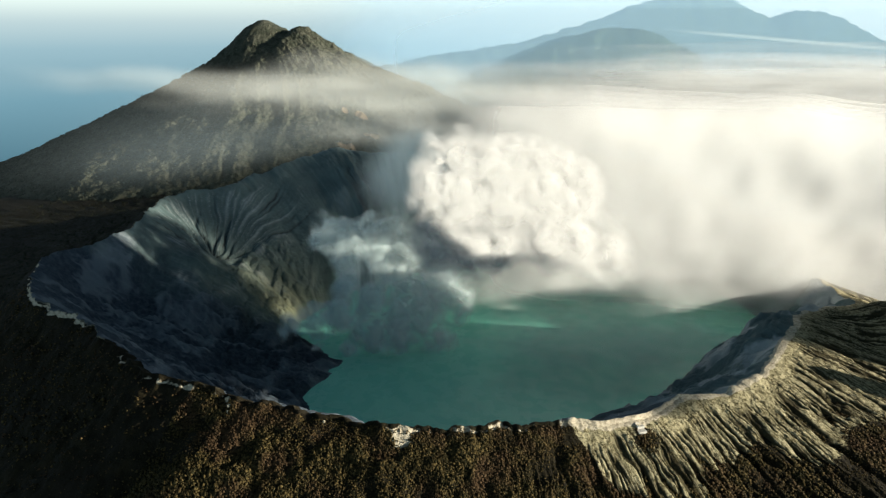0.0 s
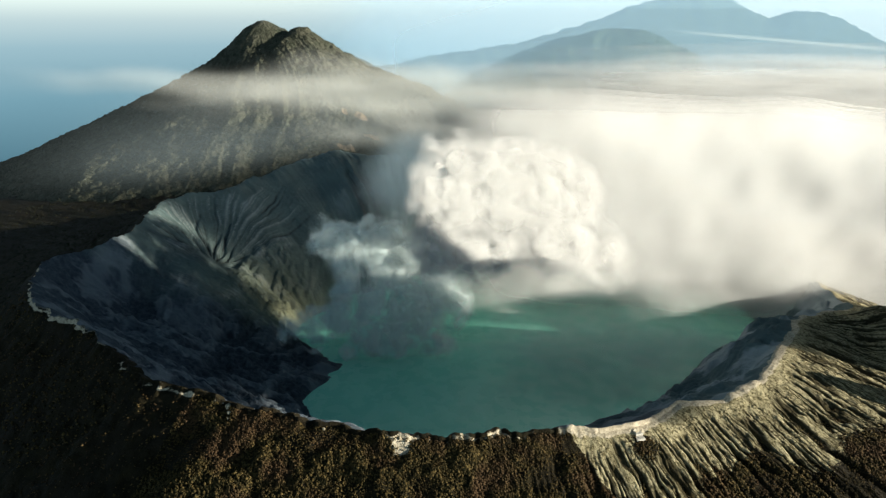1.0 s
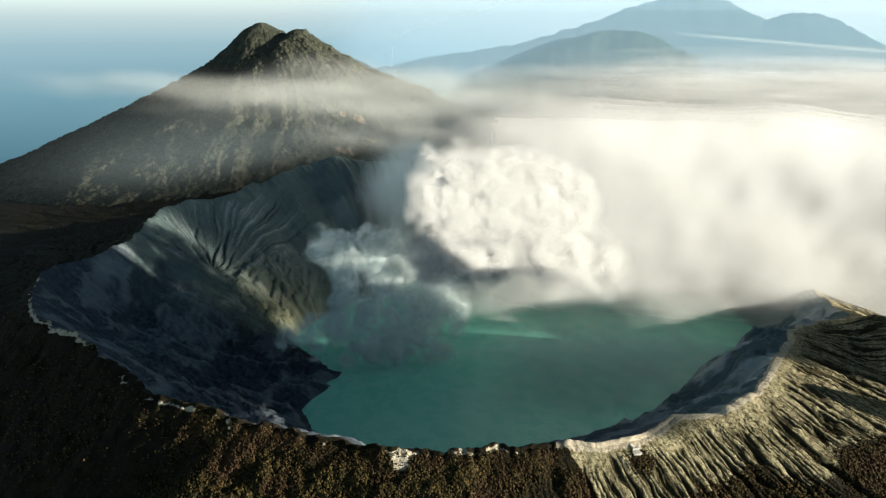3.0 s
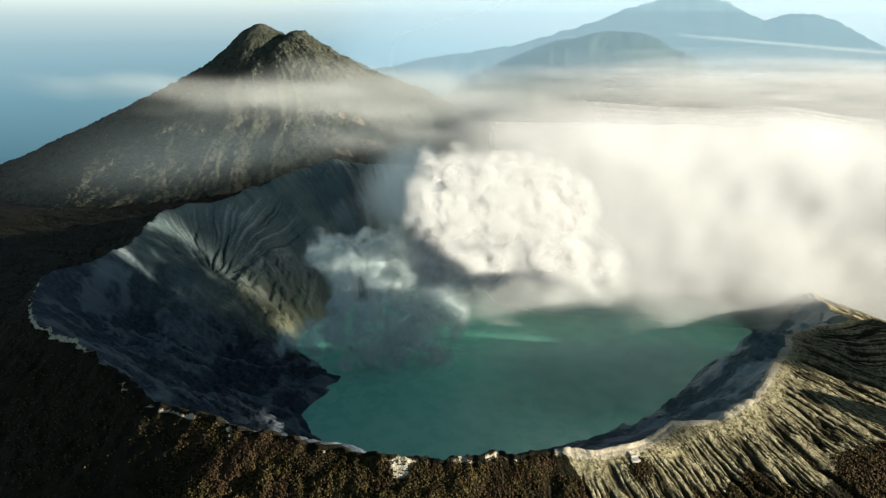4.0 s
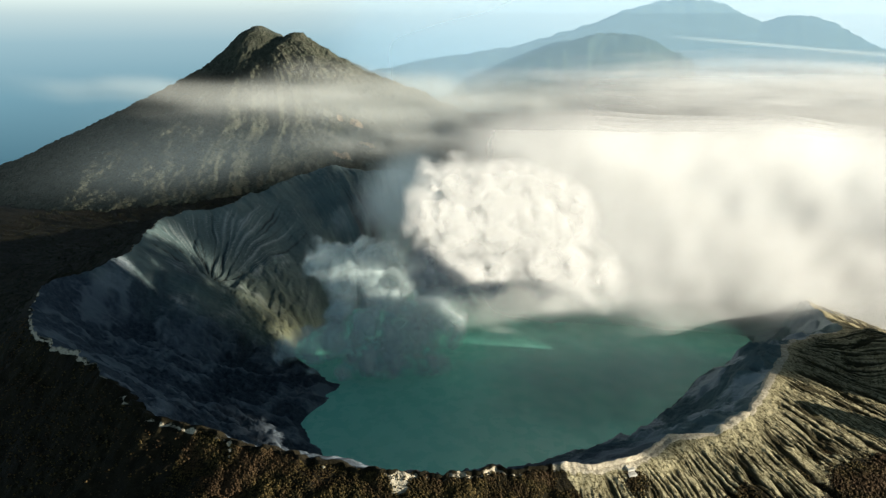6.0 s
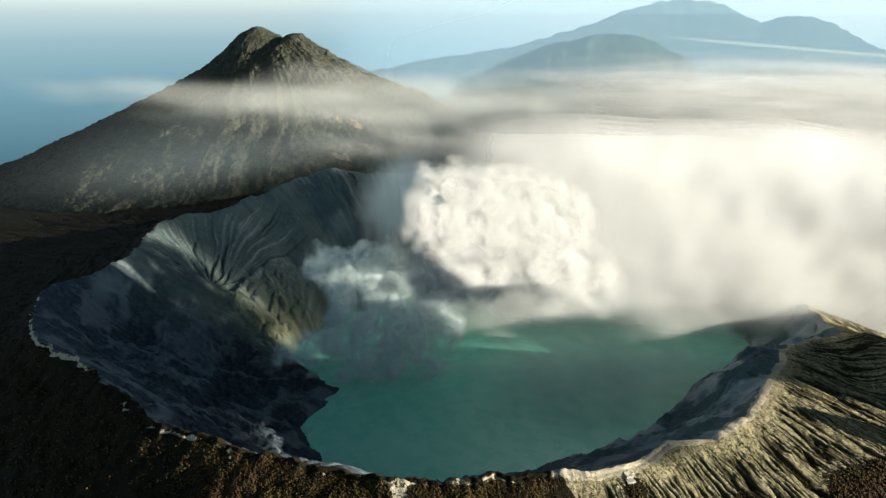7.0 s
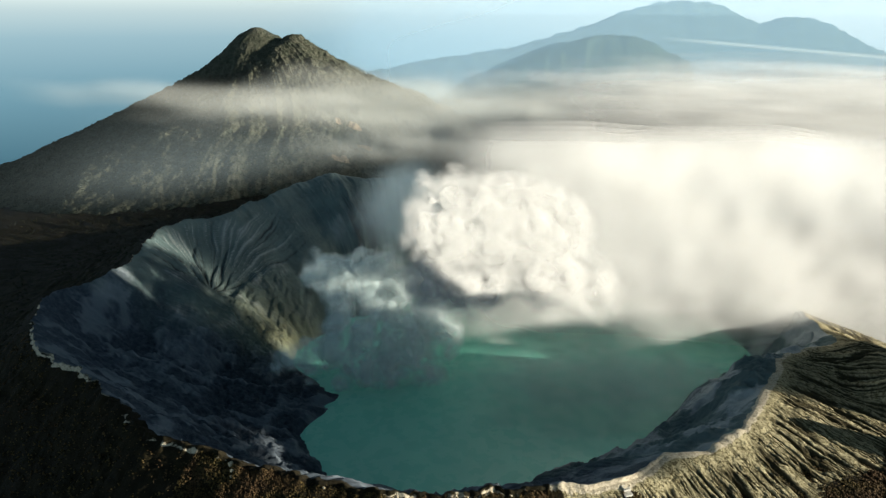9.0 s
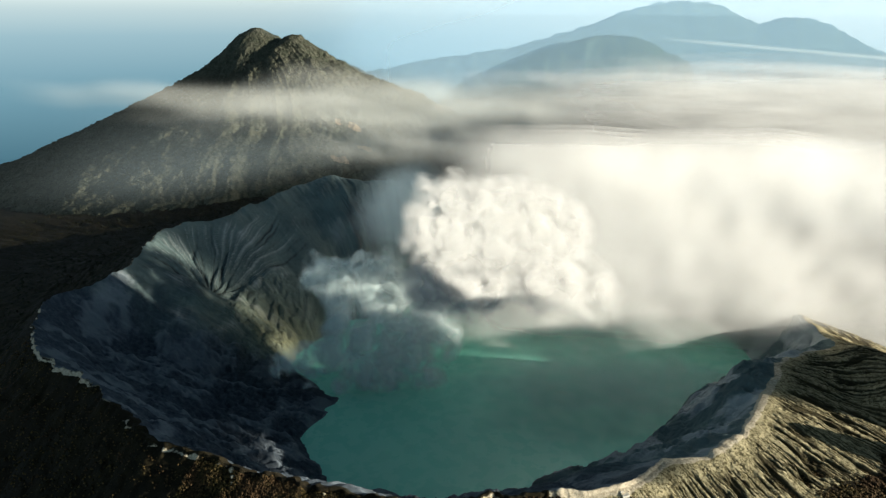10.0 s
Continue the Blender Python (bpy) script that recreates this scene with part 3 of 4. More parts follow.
def clumps(name, label, x, y, z, size, tall, mat, rng):
    """Many small leafy crowns in one mesh."""
    base = bmesh.new()
    for p in ((1, 0, 0.1), (-0.5, 0.87, -0.1), (-0.5, -0.87, 0.1), (0.15, 0.1, 1), (-0.1, -0.1, -0.9)):
        base.verts.new(p)
    base.verts.ensure_lookup_table()
    for i in range(3):
        base.faces.new((base.verts[i], base.verts[(i + 1) % 3], base.verts[3]))
        base.faces.new((base.verts[(i + 1) % 3], base.verts[i], base.verts[4]))
    base.verts.index_update()
    v = np.array([p.co[:] for p in base.verts])
    f = np.array([[p.index for p in q.verts] for q in base.faces])
    base.free()
    n = len(x)
    jit = rng.uniform(0.6, 1.45, (n, len(v), 1))
    co = v[None] * jit * size[:, None, None] * np.stack([np.ones(n), np.ones(n), np.broadcast_to(tall, (n,))], -1)[:, None]
    spin = rng.uniform(0, 6.28, n)
    c, sn = np.cos(spin)[:, None], np.sin(spin)[:, None]
    co = np.stack([co[..., 0] * c - co[..., 1] * sn, co[..., 0] * sn + co[..., 1] * c, co[..., 2]], -1)
    co = co + np.stack([x, y, z + size * tall * 0.45], -1)[:, None]
    tri = (f[None] + (np.arange(n) * len(v))[:, None, None]).reshape(-1, 3)
    me = bpy.data.meshes.new(name)
    me.vertices.add(n * len(v))
    me.vertices.foreach_set("co", co.astype(np.float32).ravel())
    me.loops.add(tri.size)
    me.loops.foreach_set("vertex_index", tri.astype(np.int32).ravel())
    me.polygons.add(len(tri))
    me.polygons.foreach_set("loop_start", np.arange(0, tri.size, 3, dtype=np.int32))
    me.update()
    me.materials.append(mat)
    return tagged(new(name, me), label, "plants", kind="stuff")


M_SCRUB = leaf_material("scrub", (0.016, 0.015, 0.006), (0.088, 0.064, 0.024), (0.056, 0.035, 0.018))
M_TREES = leaf_material("trees", (0.026, 0.034, 0.024), (0.050, 0.054, 0.040), (0.044, 0.047, 0.036))
rng = np.random.RandomState(7)


def plant_scrub(count):
    th = np.where(rng.uniform(0, 1, count) < 0.04, rng.uniform(196, 245, count), rng.uniform(243, 336, count))
    d = np.interp(th, [196, 245, 250, 285, 300, 336], [300, 300, 150, 120, 190, 300]) * rng.uniform(0, 1, count) ** 1.1 + 1
    r = rim_radius(th) + d
    z, veg, _, _, pale, *_ = crater_height(th, r)
    x, y = CX + r * np.cos(np.radians(th)), CY + r * np.sin(np.radians(th))
    thick = 0.5 + 0.5 * fbm(x * 0.03, y * 0.03, 46, 3)
    keep = rng.uniform(0, 1, count) < np.clip(veg * (0.25 + 1.3 * thick), 0.10, 1) * (1 - np.clip(1.5 * pale, 0, 0.9))
    size = rng.uniform(0.7, 1.9, count) * (0.6 + 0.8 * thick) * (0.35 + 0.65 * veg)
    k = keep
    clumps("scrub", "low brown-green scrub covering the outer crater slope", x[k], y[k], z[k], size[k], rng.uniform(0.6, 1.1, k.sum()), M_SCRUB, rng)


def plant_forest(count):
    a, d = rng.uniform(-np.pi * 1.02, 0.06, count), 2000 * rng.uniform(0, 1, count) ** 0.62 + 4
    x, y = PEAK[0] + d * np.cos(a), PEAK[1] + d * np.sin(a)
    z = cone_height(x, y)
    thick = 0.5 + 0.5 * fbm(x * 0.006, y * 0.006, 56, 3)
    k = (rng.uniform(0, 1, count) < 0.25 + 0.9 * thick) & (y > 1000) & (cone_scars(x, y) < 0.4)
    size = rng.uniform(2.0, 4.6, count) * (0.5 + 0.5 * sstep(d, 40, 500))
    clumps("forest", "brownish green mountain forest covering the cone", x[k], y[k], z[k], size[k], rng.uniform(0.5, 0.95, k.sum()), M_TREES, rng)


def plant_shelf(count):
    th, d = rng.uniform(100, 196, count), 1500 * rng.uniform(0, 1, count) ** 0.8 + 12
    r = rim_radius(th) + d
    z = crater_height(th, r)[0]
    x, y = CX + r * np.cos(np.radians(th)), CY + r * np.sin(np.radians(th))
    size = rng.uniform(1.8, 3.6, count)
    clumps("shade_forest", "dense forest on an added shelf below the crater rim, coloured dark for shade", x, y, z, size, rng.uniform(0.45, 0.8, count), M_SHADED, rng)


# near-black leaves: the valley's shade is put into their colour
M_SHADED = leaf_material("shaded_leaves", (0.010, 0.013, 0.007), (0.030, 0.031, 0.016), (0.018, 0.019, 0.011))
plant_scrub(170000)
plant_shelf(14000)
plant_forest(62000)


# ================= far range =================
def far_mountain(name, xs, zs, y0, depth, label, seed):
    x = np.linspace(xs[0], xs[-1], 220)
    q = np.linspace(0, 1, 40)
    X, Q = np.meshgrid(x, q)
    top = np.interp(X, xs, zs)
    k = np.exp(-0.5 * (np.arange(-6, 7) / 3.0) ** 2)
    top = np.array([np.convolve(np.pad(row, 6, "edge"), k / k.sum(), "valid") for row in top])
    top = top + 9 * fbm(X * 0.012, 0 * X, seed + 5, 4) + 3 * fbm(X * 0.06, 0 * X, seed + 6, 2)
    base = -100.0
    Z = base + (top - base) * np.sin(np.minimum(Q * 1.25, 1) * np.pi / 2)
    Z = Z + 26 * ridged(X * 0.009 + 0.8 * fbm(X * 0.004, Q * 2, seed + 2, 2), Q * 1.2, seed, 4) * sstep(Q, 0.0, 0.3) * sstep(Q, 0.82, 0.5)
    Z = np.where(Q > 0.8, Z - (Q - 0.8) * 900, Z)
    ob = sheet(name, X, y0 + Q * depth, Z, M_FAR)
    return tagged(ob, label, "mountain")


far_mountain("far_mountain", [-700, -200, 330, 567, 983, 1200, 1391, 1577, 1750, 1922, 2206, 2500, 2900], [250, 380, 450, 491, 612, 690, 757, 792, 785, 757, 639, 520, 400], 3650, 330,
             "distant blue volcano massif behind the cloud", 61)
far_mountain("far_mountain", [2050, 2206, 2320, 2428, 2540, 2708, 3006, 3300], [560, 639, 678, 690, 683, 625, 486, 380], 3640, 320,
             "distant rounded green mountain beside the massif", 62)
far_mountain("foothill", [370, 549, 696, 824, 961, 1080, 1147, 1226, 1308, 1384, 1560], [356, 448, 498, 535, 567, 584, 586, 576, 549, 505, 420], 3130, 320,
             "distant green foothill in front of the massif", 63)


# ================= vapour =================
def hash3(i, j, k, seed):
    return hash2(i + 57 * k, j - 113 * k, seed)


def vnoise3(p, seed=0):
    c = np.floor(p)
    f = p - c
    f = f * f * f * (f * (6 * f - 15) + 10)
    out = 0.0
    for a in (0, 1):
        for b in (0, 1):
            for d in (0, 1):
                w = (f[:, 0] if a else 1 - f[:, 0]) * (f[:, 1] if b else 1 - f[:, 1]) * (f[:, 2] if d else 1 - f[:, 2])
                out = out + w * hash3(c[:, 0] + a, c[:, 1] + b, c[:, 2] + d, seed)
    return out


def billow(p, scale, seed, octaves=4):
    """Rounded lumps with creases between them, about -0.5 to 0.5."""
    out, amp = 0.0, 1.0
    for k in range(octaves):
        out = out + amp * (np.abs(vnoise3(p / scale, seed + 13 * k)) - 0.35)
        scale, amp = scale * 0.48, amp * 0.52
    return out


def level_skin(field, level):
    """The surface on which a field on a grid of cells takes one value: its corners (in cells) and its quads."""
    inside = field < level
    n = np.array(field.shape)
    total, count = np.zeros((*(n - 1), 3)), np.zeros(tuple(n - 1))
    steps = np.eye(3, dtype=int)
    for axis in range(3):
        o1, o2 = steps[(axis + 1) % 3], steps[(axis + 2) % 3]
        for p in (0, 1):
            for q in (0, 1):
                at0 = p * o1 + q * o2
                at1 = at0 + steps[axis]
                c0 = tuple(slice(k, k + m - 1) for k, m in zip(at0, n))
                c1 = tuple(slice(k, k + m - 1) for k, m in zip(at1, n))
                f0, f1 = field[c0], field[c1]
                cross = inside[c0] != inside[c1]
                t = np.where(cross, (level - f0) / np.where(cross, f1 - f0, 1), 0)
                for k in range(3):
                    total[..., k] += np.where(cross, at0[k] + (t if k == axis else 0), 0)
                count += cross
    used = count > 0
    index = np.full(count.shape, -1)
    index[used] = np.arange(used.sum())
    corners = np.argwhere(used) + total[used] / count[used][:, None]
    quads = []
    for axis in range(3):
        o1, o2 = steps[(axis + 1) % 3], steps[(axis + 2) % 3]
        lo = tuple(slice(0, -1) if k == axis else slice(1, -1) for k in range(3))
        hi = tuple(slice(1, None) if k == axis else slice(1, -1) for k in range(3))
        base = np.array([0 if k == axis else 1 for k in range(3)])
        for flip in (False, True):
            ij = np.argwhere((inside[lo] != inside[hi]) & (inside[lo] != flip)) + base
            ring = [ij - o1 - o2, ij - o2, ij, ij - o1]
            quads.append(np.stack([index[tuple(c.T)] for c in (ring[::-1] if flip else ring)], -1))
    return corners, np.concatenate(quads)


FACE = Vector((0.22, -0.87, 0.42)).normalized()      # the plumes are broadest across this way
ACROSS = FACE.cross(Vector((0, 0, 1))).normalized() * -1
RISE = FACE.cross(ACROSS) * -1
if RISE.z < 0:
    RISE = RISE * -1
if ACROSS.x < 0:
    ACROSS = ACROSS * -1


def steam(name, label, balls, shells, flat, lumps, scale, cell, seed, ease, fade, octaves=4):
    """A plume of nested billowing skins round a set of swellings. shells: depth under the surface, material, weight;
    ease: how far the skins lie apart at a place; fade: how dense the plume is at a place. Returns its Empty."""
    plume = tagged(new(name), label, "steam")
    w, e1, e2 = (np.array(v) for v in (FACE, ACROSS, RISE))
    mid = np.mean([b[:3] for b in balls], 0)
    wind = np.array((0.02, 0.94, -0.33))         # the swellings are drawn out along this way, into a slab
    P = []
    for *c, r in balls:
        c = np.array(c, float) - mid
        c = c - wind * ((c @ w) * (1 - 0.4 * flat) / (wind @ w))
        P.append((c @ e1, c @ e2, c @ w / flat, r))
    P = np.array(P)
    pad = 14 + lumps * 0.6
    lows, highs = (P[:, :3] - P[:, 3:]).min(0) - pad, (P[:, :3] + P[:, 3:]).max(0) + pad
    size = np.ceil((highs - lows) / cell).astype(int) + 1
    G = np.stack(np.meshgrid(*[np.arange(m) for m in size], indexing="ij"), -1) * cell + lows
    near = np.zeros(tuple(size))
    for a, b, c, r in P:
        near += np.exp(np.clip(-(np.sqrt((G[..., 0] - a) ** 2 + (G[..., 1] - b) ** 2 + (G[..., 2] - c) ** 2) - r) / 5.0, -60, 60))
    dist = -5.0 * np.log(near)
    place = mid + G[..., :1] * e1 + G[..., 1:2] * e2 + G[..., 2:] * w * flat
    flow = G.reshape(-1, 3)
    warp = np.stack([vnoise3(flow / (scale * 0.8), seed + 40 + k) for k in range(3)], -1) * scale * 0.22
    field = (dist - lumps * (0.4 + billow(flow + warp, scale, seed, octaves).reshape(dist.shape))) / ease(place)
    edge = np.ones(field.shape, bool)
    edge[1:-1, 1:-1, 1:-1] = False
    field[edge] = 99.0
    for n, (depth, mat, weight) in enumerate(shells):
        corners, quads = level_skin(field, depth)
        g = corners * cell + lows
        co = mid + g[:, :1] * e1 + g[:, 1:2] * e2 + g[:, 2:] * w * flat
        me = bpy.data.meshes.new("mist_skin")
        me.from_pydata(co.tolist(), [], quads.tolist())
        me.polygons.foreach_set("use_smooth", np.ones(len(quads), bool))
        dens = me.attributes.new("dens", "FLOAT", "POINT")
        dens.data.foreach_set("value", (weight * fade(co)).astype(np.float32))
        me.materials.append(mat)
        new("billow" if n == len(shells) - 1 else "mist_skin", me).parent = plume
    return plume


def skin_material(name, colour, scale, rag, lean, relief):
    """A thin skin of droplets: opacity by its density, broken up by noise."""
    n = Nodes(name)
    lump = n.noise(scale, 5, 0.55, None, 0.5)
    a = n.math("MULTIPLY", n.attr("dens"), n.step(lump, 0.5 - rag, 0.5 + rag))
    return n.vapour(colour, n.math("MINIMUM", a, 1.0), lean, (n.noise(scale * 1.6, 4, 0.5, None, 0.3), relief))


M_CORE = skin_material("steam_core", (0.70, 0.705, 0.70), 0.020, 0.5, (0.42, -0.30, 0.55), 2.5)
M_SHELL = skin_material("steam_shell", (0.70, 0.705, 0.70), 0.030, 0.25, (0.42, -0.30, 0.55), 2.5)
M_WISP = skin_material("steam_wisp", (0.88, 0.99, 0.99), 0.022, 0.22, (0.40, -0.40, 0.55), 5.0)
M_MIST = vapour_material("mist", (0.92, 0.95, 0.93), 0.20, 0.010, 0.0, 1.0, 5, rag=0.9, soft=0.8, lean=(0.3, -0.4, 0.6))
M_SMOKE = vapour_material("smoke", (0.78, 0.94, 0.99), 0.22, 0.012, 0.0, 1.0, 5, rag=1.1, soft=0.8, lean=(0.3, -0.4, 0.6))
M_BANK = vapour_material("fog", (0.80, 0.81, 0.81), 0.60, 0.004, -0.1, 0.95, 3, rag=0.45)
M_BANK_THIN = vapour_material("fog_thin", (0.80, 0.81, 0.81), 0.26, 0.005, 0.0, 1.1, 3, rag=0.8)
M_VEIL = vapour_material("veil", (0.74, 0.77, 0.74), 0.26, 0.0022, -0.2, 1.2, 5, (1, 0.6, 2.0), rag=0.8, soft=0.9)
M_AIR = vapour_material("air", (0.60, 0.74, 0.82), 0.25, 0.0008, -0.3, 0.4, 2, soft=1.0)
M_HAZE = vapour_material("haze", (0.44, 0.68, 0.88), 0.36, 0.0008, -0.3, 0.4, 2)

PUFF_BALLS = [(-20, 199, 356, 29), (-8, 206, 390, 29), (27, 202, 395, 43), (76, 207, 389, 44), (124, 208, 389, 41), (166, 195, 397, 37), (205, 193, 383, 37), (245, 213, 347, 30),
              (263, 199, 356, 16), (-20, 199, 310, 30), (18, 217, 314, 65), (96, 204, 329, 69), (177, 213, 326, 65), (226, 204, 308, 45), (-14, 208, 254, 37), (-2, 197, 226, 42),
              (41, 208, 221, 39), (80, 214, 208, 31), (104, 206, 233, 22), (191, 211, 242, 51), (242, 209, 232, 52), (286, 195, 216, 47)]
BLUE_BALLS = [(-233, 293, 242, 15), (-223, 289, 217, 22), (-183, 276, 217, 27), (-139, 260, 234, 28), (-95, 245, 245, 27), (-169, 270, 173, 35), (-119, 253, 180, 45), (-65, 234, 188, 47),
              (-176, 272, 125, 31), (-126, 255, 115, 49), (-66, 234, 125, 54), (-18, 216, 139, 42), (-238, 291, 54, 21), (-275, 302, 47, 11), (-196, 278, 67, 32), (-145, 260, 45, 34),
              (-89, 241, 49, 39), (-34, 222, 66, 41), (0, 210, 119, 29), (-169, 268, 16, 14)]


def puff_ease(p):
    return 2.1 + 1.8 * sstep(p[..., 0] + 0.5 * (300 - p[..., 2]), 190, 380)


main_plume = steam("steam_plume", "dense white billowing steam plume rising off the crater lake", [(x * 1.05, y + 62, z - 21, r * 1.05) for x, y, z, r in PUFF_BALLS],
                   [(5.0, M_SHELL, 0.10), (2.5, M_SHELL, 0.16), (0.0, M_SHELL, 0.22), (-2.5, M_SHELL, 0.28), (-5.0, M_SHELL, 0.34), (-8.0, M_SHELL, 0.45), (-12.0, M_CORE, 0.95)],
                   0.14, 17.0, 78.0, 3.0, 71, puff_ease, lambda p: 0.45 + 0.55 * sstep(p[:, 2], 140, 205), 3)
blue_plume = steam("fumarole_plume", "thin bluish fumarole smoke drifting from the sulphur vents over the lake", [(x + 4, y, z + 3, r * 0.92) for x, y, z, r in BLUE_BALLS],
                   [(7.0, M_WISP, 0.14), (4.0, M_WISP, 0.22), (1.0, M_WISP, 0.30), (-2.5, M_WISP, 0.38), (-7.0, M_WISP, 0.46), (-12.0, M_WISP, 0.55)],
                   0.20, 26.0, 60.0, 3.4, 72, lambda p: 1 + 1.2 * sstep(p[..., 0], -110, 20), lambda p: (0.85 + 0.15 * sstep(p[:, 2], 40, 170)) * sstep(p[:, 2], 2, 20))


def layers(name, label, category, part_name, skins):
    """A cloud of several soft skins, under one Empty."""
    cloud = tagged(new(name), label, category)
    for X, Y, Z, dens, mat in skins:
        sheet(part_name, X, Y, Z, mat, False, (("dens", dens),), cloud)
    return cloud


def bank_skin(k, mat):
    """A front that climbs off the lake and a top that runs back, fading at the ends."""
    X, V = np.meshgrid(np.linspace(-140, 2000, 170), np.linspace(0, 1, 130))
    knots, dense = [0, 0.10, 0.20, 0.30, 0.40, 0.50, 0.62, 1], np.linspace(-0.2, 1.2, 560)
    ease = np.hanning(61) / np.hanning(61).sum()
    py = np.interp(V, dense, np.convolve(np.pad(np.interp(dense, knots, [318, 332, 352, 380, 420, 500, 670, 1500]), 30, "edge"), ease, "valid"))
    pz = np.interp(V, dense, np.convolve(np.pad(np.interp(dense, knots, [-20, 76, 172, 270, 370, 428, 390, 240]), 30, "edge"), ease, "valid"))
    Y = py - 9 * k + 7 * fbm(X * 0.005, (py + 1.3 * pz) * 0.005, 81, 3)
    Z = pz + 11 * k + 11 * fbm(X * 0.003, Y * 0.003, 82, 2) * sstep(V, 0.1, 0.4) - (0.06 * np.maximum(X - 300, 0) + 60 * sstep(X, 1000, 1500)) * sstep(Y, 700, 400)
    lo = -120 + 0.22 * np.maximum(Y - 200, 0)
    dens = sstep(V, 0.0, 0.20) * sstep(X, lo, lo + 380) * sstep(V, 0.80, 0.56) * (1 - 0.07 * k)
    return X, Y, Z, dens, mat


def shade_block_skin(k, y0, y1, base, top, mat, x0=800):
    """An unseen block of fog added past the right rim to shade the crater."""
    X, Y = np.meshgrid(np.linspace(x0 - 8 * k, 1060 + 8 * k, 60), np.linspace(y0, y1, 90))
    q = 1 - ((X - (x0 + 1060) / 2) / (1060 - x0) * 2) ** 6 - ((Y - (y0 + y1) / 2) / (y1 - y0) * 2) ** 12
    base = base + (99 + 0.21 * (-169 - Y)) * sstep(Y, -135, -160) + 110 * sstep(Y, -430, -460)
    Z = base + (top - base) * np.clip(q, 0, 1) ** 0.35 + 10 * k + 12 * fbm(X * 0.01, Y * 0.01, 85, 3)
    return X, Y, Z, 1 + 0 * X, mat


# The last three sets stand out of view and only cast shade.
layers("fog_bank", "thick white sunlit fog bank filling the far side of the crater", "fog", "fog_layer",
       [bank_skin(k, M_BANK if k < 2 else M_BANK_THIN) for k in range(6)] + [shade_block_skin(k, -480, 46, 215, 640, M_BANK) for k in range(5)]
       + [shade_block_skin(k, -134, 112, 140, 350, M_BANK) for k in range(4)] + [shade_block_skin(k, 84, 215, 100, 225, M_BANK, 910) for k in range(4)])


def deck_skin(x0, x1, y0, y1, z, rise, mat, seed, fade):
    X, Y = np.meshgrid(np.linspace(x0, x1, 150), np.linspace(y0, y1, 110))
    u, v = (X - x0) / (x1 - x0), (Y - y0) / (y1 - y0)
    return X, Y, z + rise * fbm(X * 0.0012, Y * 0.0012, seed, 3) + 30 * u, fade(u, v), mat


def deck_fade(k):
    def fade(u, v):
        gap = 0.22 * (1 - sstep(u, 0.22, 0.42))
        return sstep(u, 0.185 - 0.03 * v, 0.50) * sstep(v, gap, gap + 0.16) * sstep(v, 1.0, 0.45) * (1 - 0.11 * k)
    return fade


layers("cloud_deck", "flat bright cloud layer spreading below the far mountains", "cloud", "cloud_layer",
       [deck_skin(-700, 3400, 520, 3600, 312 + 19 * k + 3 * k * k, 16, M_BANK if k < 3 else M_BANK_THIN, 91 + k, deck_fade(k)) for k in range(6)])


layers("ground_mist", "low grey mist pooled between the cone and the fog bank", "mist", "mist_layer",
       [deck_skin(-420, 1500, 1150, 3500, 105 + 40 * k, 14, M_BANK_THIN, 96 + k,
                  lambda u, v: sstep(u, 0.0, 0.45) * sstep(v, 0.0, 0.3) * sstep(v, 1.0, 0.8)) for k in range(4)])


def belt_skin(y0, x0, x1, z0, z1, half, mat, seed):
    """A long soft ribbon of mist that hangs before the cone."""
    U, V = np.meshgrid(np.linspace(0, 1, 160), np.linspace(-1, 1, 40))
    X = x0 + (x1 - x0) * U
    Y = y0 + 40 * fbm(U * 3, V, seed + 3, 2) + 30 * V
    Z = z0 + (z1 - z0) * U + half * (V + 0.25 * fbm(U * 5, 0 * V, seed, 3))
    dens = np.exp(-(V / 0.55) ** 2) * sstep(np.abs(V), 1.0, 0.3) * sstep(U, 0.0, 0.5) * sstep(U, 1.0, 0.75)
    return X, Y, Z, dens, mat


layers("mist_belt", "thin grey mist belt lying across the forested cone", "mist", "mist_layer",
       [belt_skin(1820, -2300, 500, 365, 400, 110, M_VEIL, 101), belt_skin(1790, -1700, 1000, 315, 335, 130, M_VEIL, 102), belt_skin(1850, -1500, 900, 370, 350, 190, M_VEIL, 103),
        belt_skin(1760, -1300, 1200, 330, 320, 120, M_VEIL, 104), belt_skin(1880, -1600, 1200, 350, 340, 220, M_VEIL, 105),
        belt_skin(2950, -900, 5200, 372, 400, 95, M_BANK_THIN, 108), belt_skin(2900, -700, 5000, 362, 390, 75, M_BANK_THIN, 109),
        belt_skin(1520, -900, 900, 215, 270, 110, M_VEIL, 106), belt_skin(1460, -800, 700, 250, 280, 150, M_VEIL, 107)])


def lake_mist_skin(k):
    X, Y = np.meshgrid(np.linspace(-150, 860, 80), np.linspace(-90, 460, 70))
    q = np.sqrt(((X - 340) / 440) ** 2 + ((Y - 190) / 230) ** 2) + 0.2 * fbm(X * 0.008, Y * 0.008, 88 + k, 3)
    return X, Y, 14 + 22 * k + 0 * X, sstep(q + 0.05 * k, 1.0, 0.2), M_MIST


layers("lake_mist", "thin grey-green mist drifting low over the lake", "mist", "mist_layer", [lake_mist_skin(k) for k in range(4)])


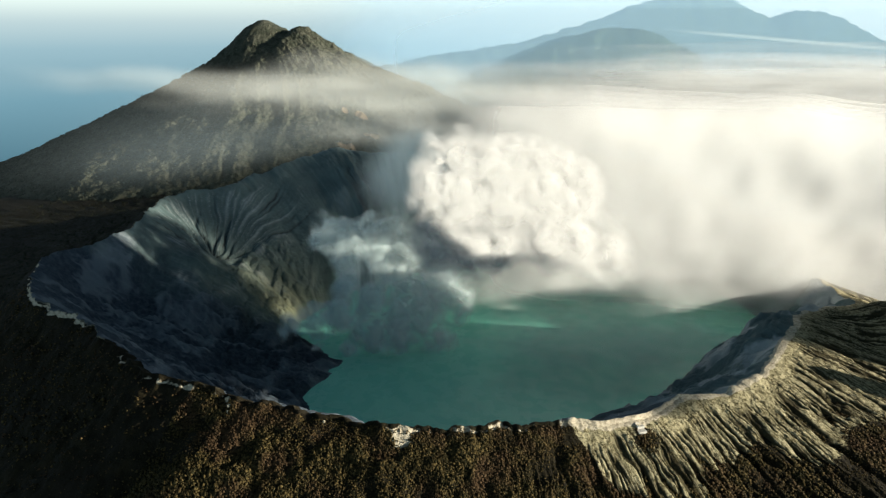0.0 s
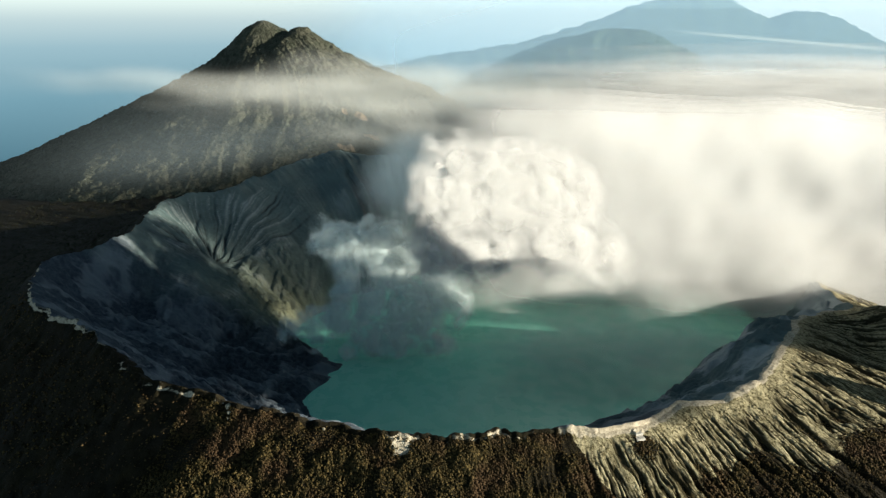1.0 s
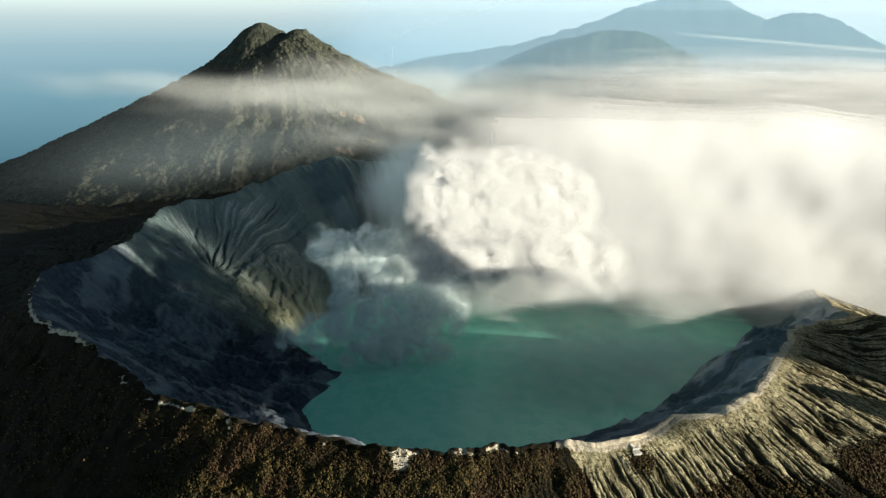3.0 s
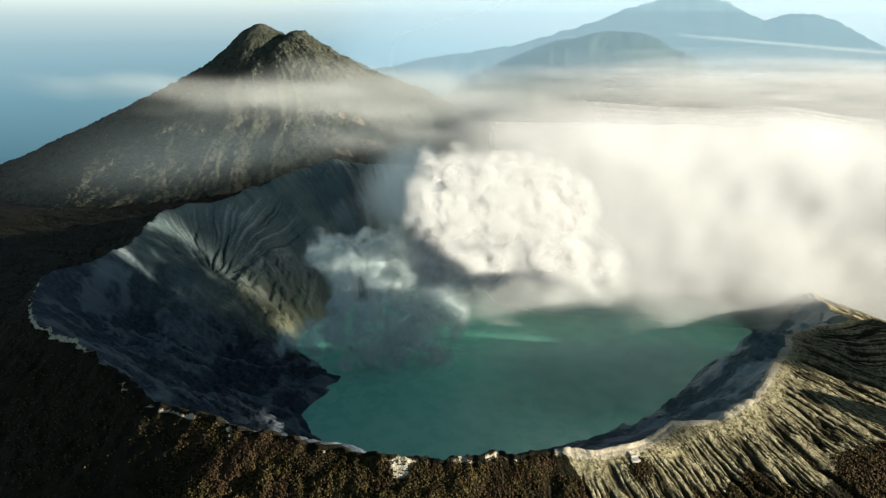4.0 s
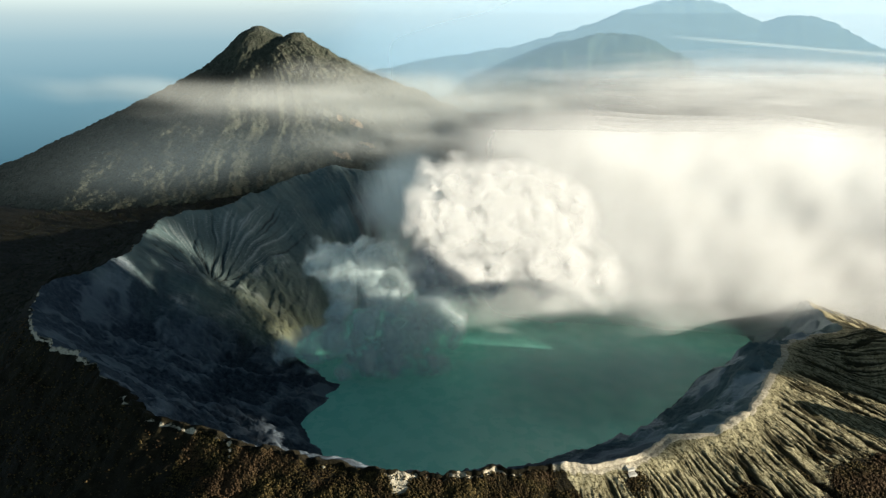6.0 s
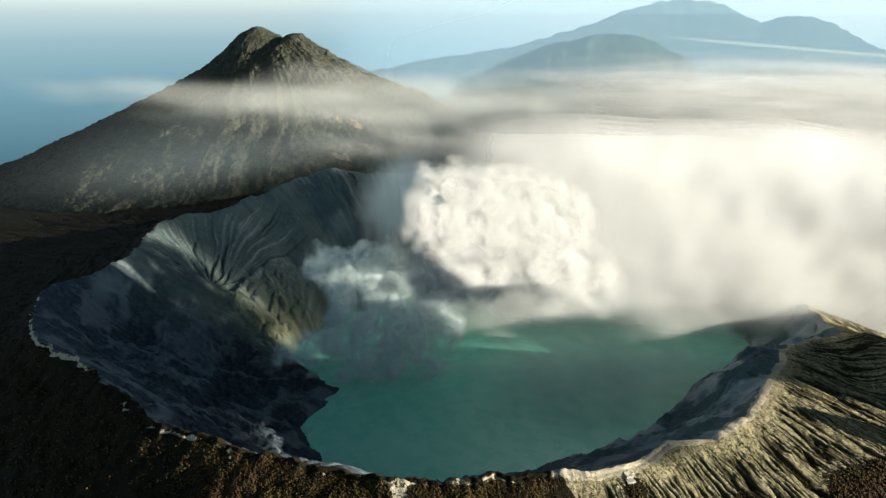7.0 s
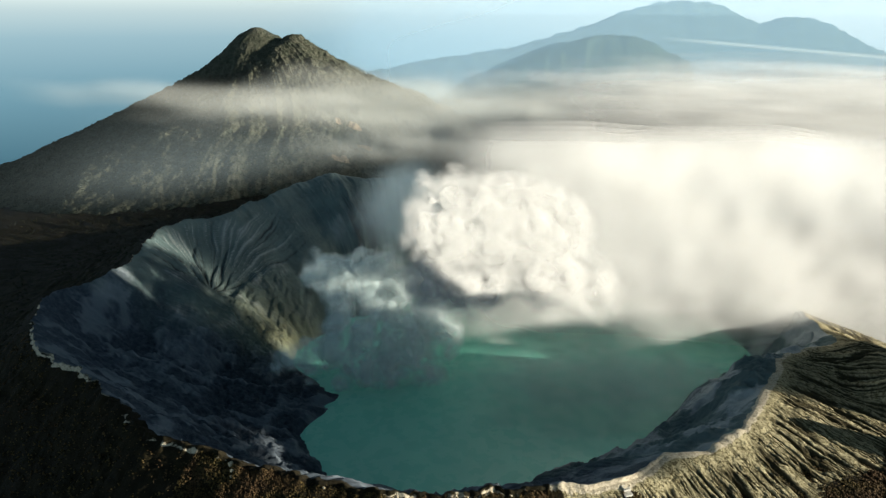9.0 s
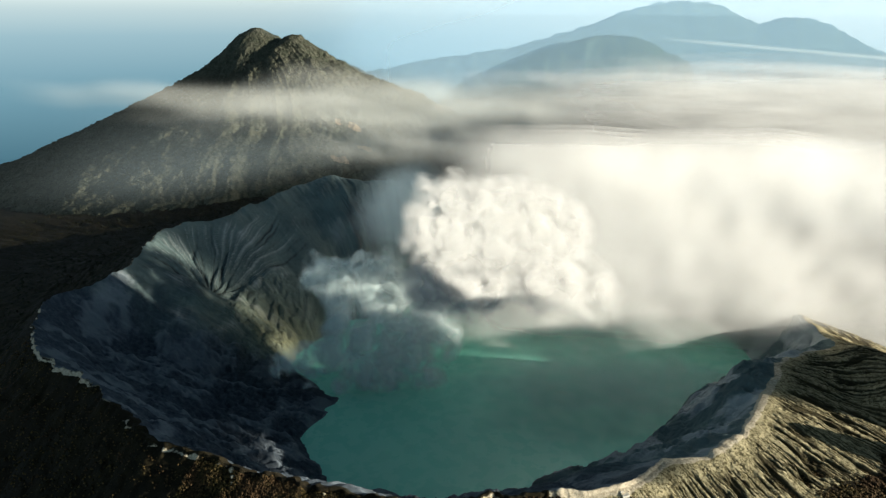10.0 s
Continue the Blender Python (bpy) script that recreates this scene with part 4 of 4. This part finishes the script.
def ridge_smoke_skin(k):
    U, V = np.meshgrid(np.linspace(-1, 1, 60), np.linspace(-1, 1, 60))
    Z = 280 + 160 * V
    X = -70 + 165 * U + 18 * V + 12 * fbm(V * 2, U, 89 + k, 2)
    dens = np.exp(-(U / 0.6) ** 2 - ((V - 0.1) / 0.6) ** 2) * sstep(np.abs(U), 1, 0.6) * sstep(np.abs(V), 1, 0.6)
    return X, 540 - 20 * k + 14 * V, Z, dens, M_SMOKE


layers("ridge_smoke", "thin bluish smoke rising before the grey crater wall", "smoke", "smoke_layer", [ridge_smoke_skin(k) for k in range(6)])


# upright sheets whose blue tint stands in for haze over distance
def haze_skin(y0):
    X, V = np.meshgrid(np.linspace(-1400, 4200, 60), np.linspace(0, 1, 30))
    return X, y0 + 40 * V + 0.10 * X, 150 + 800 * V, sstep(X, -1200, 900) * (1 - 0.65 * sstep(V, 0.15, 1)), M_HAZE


layers("haze", "blue-tinted sheets standing in for haze before the distant mountains", "haze", "haze_layer", [haze_skin(2980), haze_skin(3320)])


# one tinted sheet painted as haze over the cone, kept off the valley
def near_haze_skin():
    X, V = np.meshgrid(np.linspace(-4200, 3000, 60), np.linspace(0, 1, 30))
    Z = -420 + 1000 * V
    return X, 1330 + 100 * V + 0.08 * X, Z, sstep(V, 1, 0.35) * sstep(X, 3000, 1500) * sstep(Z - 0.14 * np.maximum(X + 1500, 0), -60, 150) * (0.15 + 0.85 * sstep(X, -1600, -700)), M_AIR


def streak_skin(k):
    U, V = np.meshgrid(np.linspace(0, 1, 60), np.linspace(-1, 1, 16))
    X = 1050 + 1900 * U
    return X, 3080 + 0.10 * X + 10 * k + 20 * V, 588 - 150 * U + (26 - 6 * k) * V, np.exp(-(V / 0.5) ** 2) * sstep(U, 0.0, 0.4) * sstep(np.abs(V), 1, 0.7), M_VEIL


layers("cloud_streak", "thin pale cloud streak across the distant mountains", "cloud", "cloud_layer", [streak_skin(k) for k in range(2)])
layers("air_haze", "faint bluish sheet standing in for haze between the crater and the cone", "haze", "haze_layer", [near_haze_skin()])

# ================= what moves =================
def motions():
    walk(main_plume, [(0.0, pose(1, 0, -1)), (5.0, pose(0, 0, 0)), (10.0, pose(-1, 0, 1))])
    walk(blue_plume, [(0.0, pose(4, 0, 0)), (5.0, pose(0, 0, 0)), (10.0, pose(-5, 0, 1))])


motions()
